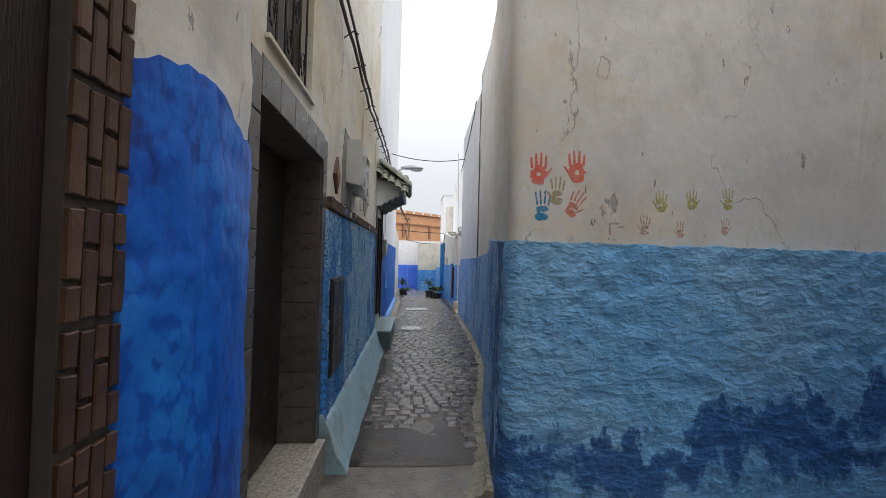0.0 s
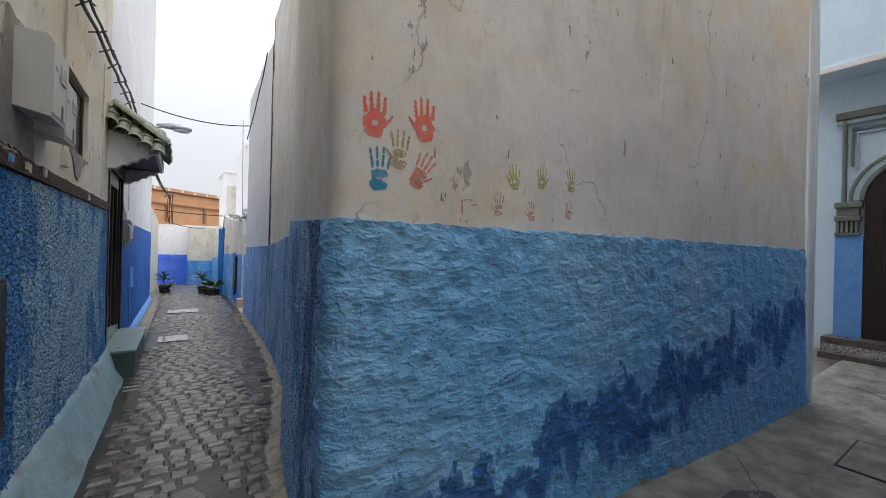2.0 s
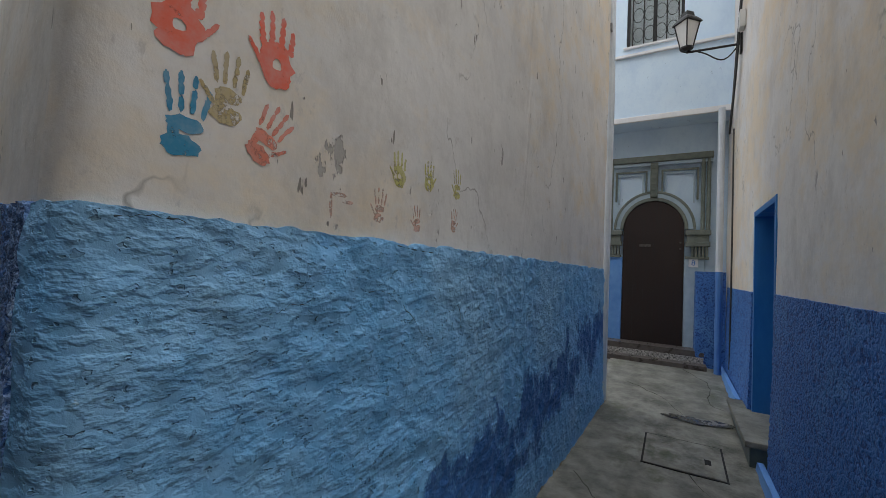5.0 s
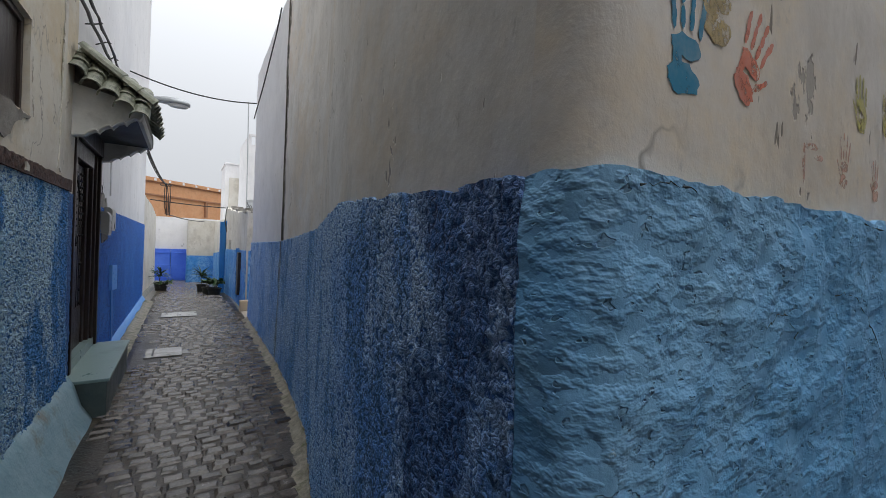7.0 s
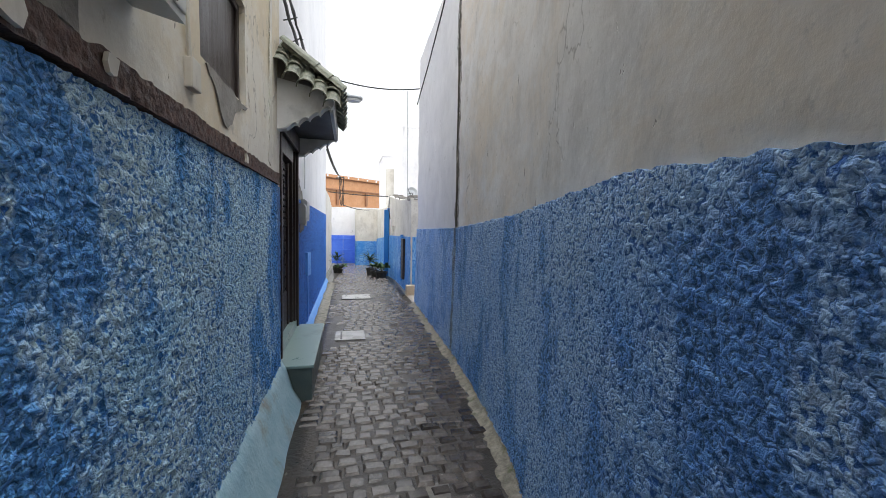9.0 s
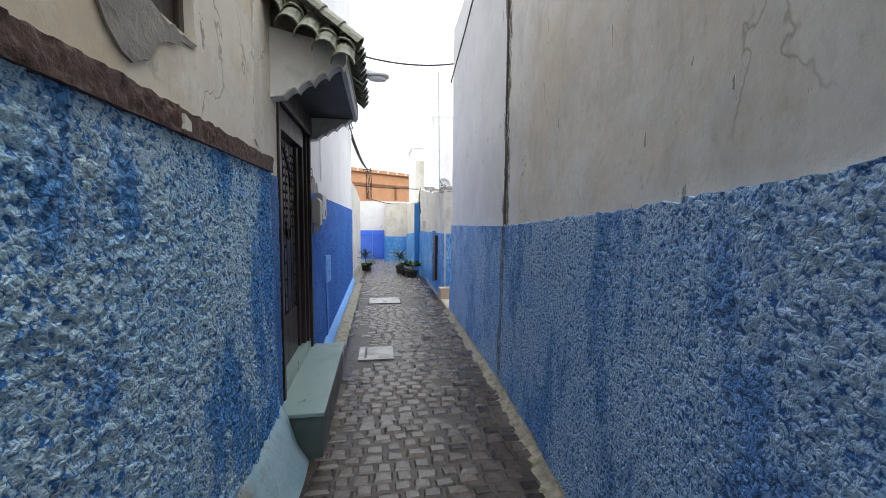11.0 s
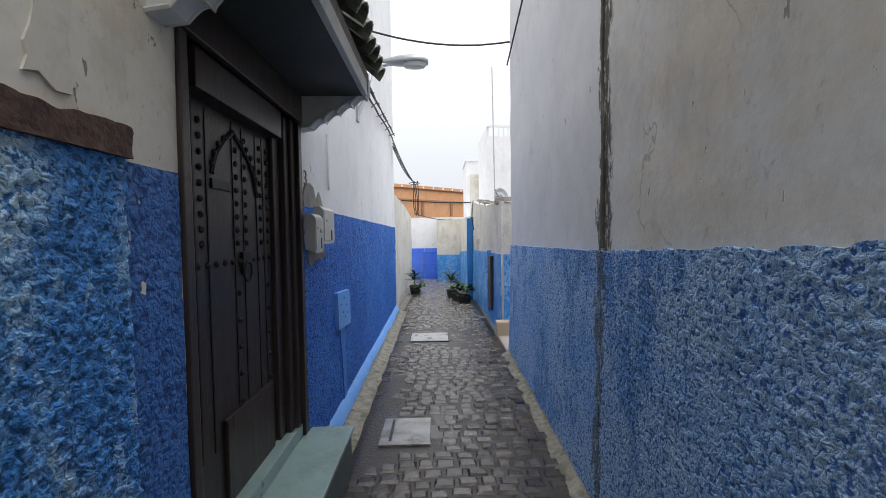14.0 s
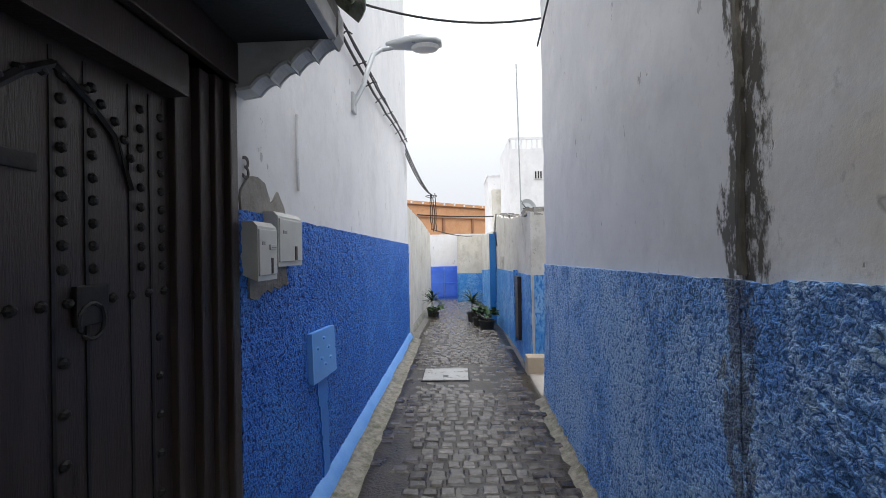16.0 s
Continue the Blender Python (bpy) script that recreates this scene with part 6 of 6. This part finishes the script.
# ---- covers, puddles and cracks ----
WET_PLATE = simple("wet_concrete_cover", (0.22, 0.215, 0.205), (0.34, 0.33, 0.315), 9, 0.10, 0, 0.12, 40, (1, 1, 1), (0.07, 0.062, 0.05))
cover = empty("drain_cover", (0.06, 7.5, 0.0), "wet pale concrete drain cover with a dark slot", "drain cover")
P("plate", box(-0.20, 0.16, 7.29, 7.69, -0.03, 0.020, 0.004), WET_PLATE, cover)
P("slot", box(-0.135, -0.115, 7.34, 7.66, 0.019, 0.0225), IRON, cover)
cover = empty("manhole_cover", (0.1, 10.19, 0.0), "square pale concrete manhole cover with a lifting hole", "manhole cover")
P("frame", box(-0.17, 0.38, 9.95, 10.42, -0.03, 0.014, 0.003), IRON, cover)
P("plate", box(-0.155, 0.365, 9.965, 10.405, -0.02, 0.020, 0.004), simple("pale_worn_cement", (0.30, 0.29, 0.27), (0.44, 0.43, 0.40), 9, 0.35, 0, 0.2, 40), cover)
P("lifting_hole", box(0.075, 0.135, 10.08, 10.12, 0.019, 0.0225), IRON, cover)
cover = empty("manhole_cover", (3.94, 1.15, 0.05), "square concrete manhole cover set in side-alley paving", "manhole cover")


def laid(x0, x1, y0, y1, low, high):
    """A thin plate that follows the slope of the ground."""
    return slab([(x0, y0), (x1, y0), (x1, y1), (x0, y1)], high - low, lambda u, v, w: (u, v, ground_z(u, v) + low + w))


P("frame", laid(3.66, 4.22, 0.88, 1.42, -0.02, 0.0215), IRON, cover)
P("plate", laid(3.674, 4.206, 0.894, 1.406, -0.02, 0.0245), PALE_CONCRETE, cover)
P("lifting_hole", laid(3.86, 3.94, 0.97, 1.01, 0.020, 0.0275), IRON, cover)


def puddle(cx, cy, rx, ry, lift, label, material, seed):
    rnd = random.Random(seed)
    ph = [rnd.uniform(0, 6.28) for _ in range(4)]
    out = []
    for i in range(40):
        a = 2 * math.pi * i / 40
        k = 1 + 0.14 * math.sin(2 * a + ph[0]) + 0.10 * math.sin(3 * a + ph[1]) + 0.07 * math.sin(5 * a + ph[2]) + 0.04 * math.sin(9 * a + ph[3])
        out.append((cx + rx * k * math.cos(a), cy + ry * k * math.sin(a)))
    z0 = ground_z(cx, cy) + lift
    return tagged(link("puddle", slab(out, 0.004, lambda u, v, w: (u, v, z0 + w)), material), label, "puddle", kind="structure")


DAMP = simple("damp_dark_concrete", (0.085, 0.083, 0.075), (0.12, 0.115, 0.10), 6, 0.25, 0, 0.2)
puddle(0.24, 7.49, 0.14, 0.11, 0.002, "thin rain puddle beside a drain cover", WATER, 1)
puddle(2.55, 1.52, 0.30, 0.17, 0.018, "dark damp patch on pale concrete", DAMP, 4)
puddle(4.75, 1.02, 0.10, 0.26, 0.018, "dark damp patch on pale concrete", DAMP, 5)


def crack_line(points, r=0.002):
    """A crack on the pale blue dado; points are (x, z)."""
    rnd = random.Random(len(points) + int(points[0][0] * 100))
    out = []
    for (a, b), (c, e) in zip(points, points[1:]):
        for i in range(6):
            f = i / 6
            x, z = a + (c - a) * f + rnd.uniform(-0.006, 0.006), b + (e - b) * f + rnd.uniform(-0.006, 0.006)
            h = max(0.0, 1 - z / 1.47)
            y = hand_wall_y(x)
            out.append((x, y - 0.0125 - 0.03 * h * h - uneven((x, y, z), 0.010, 12.0), z))
    return tube(out, r, 4)


CRACK_DARK = simple("crack_shadow", (0.03, 0.05, 0.07), (0.05, 0.07, 0.09), 20, 0.9, 0, 0)
for pts in ([(0.927, 1.266), (0.969, 1.289), (1.026, 1.277), (1.068, 1.225)], [(1.23, 1.315), (1.316, 1.314), (1.462, 1.229), (1.595, 1.089), (1.661, 0.981)], [(1.732, 1.217), (1.787, 1.24), (1.841, 1.118)], [(0.60, 1.466), (0.66, 1.470), (0.73, 1.461)], [(1.367, 1.467), (1.668, 1.441)]):
    tagged(link("crack", crack_line(pts), CRACK_DARK), "thin dark crack in the blue plaster", "crack", "cracks in the dado", "structure")

CRACK_GREY = simple("floor_crack_dirt", (0.035, 0.033, 0.025), (0.06, 0.06, 0.04), 20, 0.9, 0, 0)


def floor_crack(points, r=0.006, seed=0):
    """A dirt-filled crack across concrete; points are (x, y)."""
    rnd = random.Random(seed)
    out = []
    for (a, b), (c, e) in zip(points, points[1:]):
        for i in range(7):
            x, y = a + (c - a) * i / 7 + rnd.uniform(-0.018, 0.018), b + (e - b) * i / 7 + rnd.uniform(-0.018, 0.018)
            out.append((x, y, ground_z(x, y) + 0.014))
    return tagged(link("crack", tube(out, r, 5), CRACK_GREY), "dirt-filled crack across the concrete floor", "crack", "cracks in the concrete", "structure")


for k, pts in enumerate(([(2.1, 0.75), (2.6, 1.15), (2.9, 1.55), (3.3, 1.85)], [(3.0, 0.62), (3.4, 1.0), (3.9, 1.2)], [(4.75, 1.1), (5.3, 1.35), (5.7, 1.75)], [(4.9, 0.55), (5.3, 0.9), (6.1, 0.85), (6.8, 1.2)], [(2.55, 1.2), (2.3, 1.6), (2.1, 1.95)])):
    floor_crack(pts, 0.004, 300 + k)

# ---- tiles, bricks and setts ----
def piece_mesh(name, dx, dy, dz, bevel, material, wobble=0.0, seed=0):
    """A block of that size about its middle with its upper edges eased: 18 triangles."""
    rnd = random.Random(seed)
    base_pts = [(-dx / 2, -dy / 2), (dx / 2, -dy / 2), (dx / 2, dy / 2), (-dx / 2, dy / 2)]
    base_pts = [(x + rnd.uniform(-wobble, wobble), y + rnd.uniform(-wobble, wobble)) for x, y in base_pts]
    verts = [(x, y, -dz / 2) for x, y in base_pts] + [(x, y, dz / 2 - bevel) for x, y in base_pts]
    verts += [(x - math.copysign(bevel, x), y - math.copysign(bevel, y), dz / 2 + rnd.uniform(-wobble, wobble) * 0.2) for x, y in base_pts]
    faces = [(0, 3, 2, 1), (8, 9, 10, 11)]
    for i in range(4):
        j = (i + 1) % 4
        faces += [(i, j, j + 4, i + 4), (i + 4, j + 4, j + 8, i + 8)]
    me = bpy.data.meshes.new(name)
    me.from_pydata(verts, [], faces)
    me.materials.append(material)
    return me


def put_piece(name, me, parent, m):
    ob = new(name, me)
    ob.parent, ob.matrix_basis = parent, m
    return ob


FACING = Matrix(((0, 0, 1, 0), (1, 0, 0, 0), (0, 1, 0, 0), (0, 0, 0, 1)))  # a piece's top turned to +x, its x along y, its y along z


def facing(x, y, z):
    return Matrix.Translation((x, y, z)) @ FACING


tile_side = piece_mesh("tile", 0.098, 0.205, 0.012, 0.003, DARK_TILE)
tile_top = piece_mesh("tile", 0.196, 0.152, 0.012, 0.003, DARK_TILE)
for k in range(10):
    put_piece("tile", tile_side, surround, facing(-0.572, 1.316, 0.104 + 0.2085 * k))
    put_piece("tile", tile_side, surround_2, facing(-0.572, 2.412, 0.104 + 0.2085 * k))
for k in range(5):
    put_piece("tile", tile_top, surround_3, facing(-0.572, 1.467 + 0.2005 * k, 2.025))
reveal = piece_mesh("tile", 0.235, 0.205, 0.010, 0.003, DARK_TILE)
for k in range(8):
    zz = 0.35 + 0.2085 * k
    put_piece("tile", reveal, surround_2, Matrix.Translation((-0.70, 2.366, zz)) @ Matrix(((1, 0, 0, 0), (0, 0, -1, 0), (0, 1, 0, 0), (0, 0, 0, 1))))
    put_piece("tile", reveal, surround, Matrix.Translation((-0.70, 1.369, zz)) @ Matrix(((-1, 0, 0, 0), (0, 0, 1, 0), (0, 1, 0, 0), (0, 0, 0, 1))))

bricks = [piece_mesh("brick", 0.029, 0.118, 0.014, 0.003, BRICK_TILE, 0.002, k) for k in range(4)]
half_bricks = [piece_mesh("brick", 0.029, 0.060, 0.014, 0.003, BRICK_TILE, 0.002, k) for k in range(3)]
for row in range(11):
    for colm in range(4):
        y, z0 = 0.604 + 0.034 * colm, 0.01 + 0.2075 * row
        if (row + colm) % 2:
            put_piece("brick", bricks[(row * 3 + colm) % 4], frame_bed, facing(-0.571, y, z0 + 0.064))
            put_piece("brick", half_bricks[(row + colm) % 3], frame_bed, facing(-0.571, y, z0 + 0.164))
        else:
            put_piece("brick", half_bricks[(row + colm) % 3], frame_bed, facing(-0.571, y, z0 + 0.032))
            put_piece("brick", bricks[(row * 3 + colm) % 4], frame_bed, facing(-0.571, y, z0 + 0.132))

# mossy mortar along the foot of the right-hand wall
structure("trim_27", skin([(0.475, 2.16)] + ALLEY_PATH[1:] + ALLEY_PATH_2, -0.03, 0.055, 0.05, 0.03, 0.018, 11, 0.04, 0.25, 0.02, 0.009), RUBBLE, "mossy crumbling mortar at the foot of the wall", "mortar")
structure("trim_28", skin(HAND_PATH, -0.03, 0.05, 0.05, 0.03, 0.014, 8, 0.03, 0.06, 0.03, 0.016), RUBBLE, "crumbling mortar at the foot of the blue wall", "mortar")


def right_edge(y):
    pts = [(p[1], p[0]) for p in ALLEY_PATH + ALLEY_PATH_2] + [(13.95, 1.05), (20, 1.05)]
    return lerp_of(pts)(y) - 0.10


def bare_ground(x, y):
    """Where concrete has replaced the setts."""
    w = noise.noise(Vector((x * 1.3, y * 1.3, 4)))
    if y < 3.2 + 0.5 * w and x < 0.25 + 0.2 * w:
        return True
    if (7.2 < y < 7.78 and x < 0.24) or (7.1 < y < 8.35 and x < -0.12 + 0.25 * w):
        return True
    if 8.35 <= y < 9.1 and x < -0.05 + 0.3 * w:
        return True
    if 9.6 + 0.4 * w <= y < 10.6 and x < 0.75 + 0.4 * w:
        return True
    return x < -0.30 + 0.12 * w


variants = [piece_mesh("sett", 0.13, 0.10, 0.06, 0.019, COBBLE, 0.005, 100 + k) for k in range(14)]
setts = []
y, row = 2.75, 0
rnd = random.Random(11)
while y < 20.4:
    pitch = rnd.uniform(0.084, 0.104)
    x = -0.40 + rnd.uniform(0, 0.08)
    while x < right_edge(y):
        w = rnd.uniform(0.092, 0.150)
        cx, cy = x + w / 2, y + 0.05 * math.sin(2.2 * x + 0.6) + 0.012 * math.sin(7 * x + row)
        bare = bare_ground(cx, cy)
        if (not bare or (cy > 8.2 and rnd.random() < 0.45)) and cx + w / 2 < right_edge(cy) + 0.03 and not (rnd.random() < 0.02):
            zz = ground_z(cx, cy) - (0.023 if bare else 0.014) + rnd.uniform(-0.005, 0.007)
            m = pose(cx, cy, zz, rnd.uniform(-2.5, 2.5), rnd.uniform(-2.5, 2.5), rnd.uniform(-2.5, 2.5)) @ Matrix.Diagonal(((w - 0.008) / 0.13, (pitch - 0.007) / 0.10, 1, 1))
            setts.append((cy, rnd.randrange(14), m))
        x += w
    y += pitch
    row += 1
near = [s for s in setts if 4.6 < s[0] < 7.3][:300]
chosen = {id(s) for s in near}
for s in near:
    put_piece("sett", variants[s[1]], ground, s[2])
rest_v, rest_f = [], []
for s in setts:
    if id(s) not in chosen:
        me, o = variants[s[1]], len(rest_v)
        rest_v += [tuple(s[2] @ v.co) for v in me.vertices]
        rest_f += [tuple(o + i for i in p.vertices) for p in me.polygons]
me = bpy.data.meshes.new("setts")
me.from_pydata(rest_v, [], rest_f)
SETT_REST = COBBLE.copy()
rn = SETT_REST.node_tree
for node in list(rn.nodes):
    if node.type == "OBJECT_INFO":
        g = rn.nodes.new("ShaderNodeNewGeometry")
        for l in list(node.outputs["Random"].links):
            rn.links.new(g.outputs["Random Per Island"], l.to_socket)
me.materials.append(SETT_REST)
ob = new("setts", me)
ob.parent = ground
ob["kind"], ob["label"] = "stuff", "rows of worn wet granite setts"
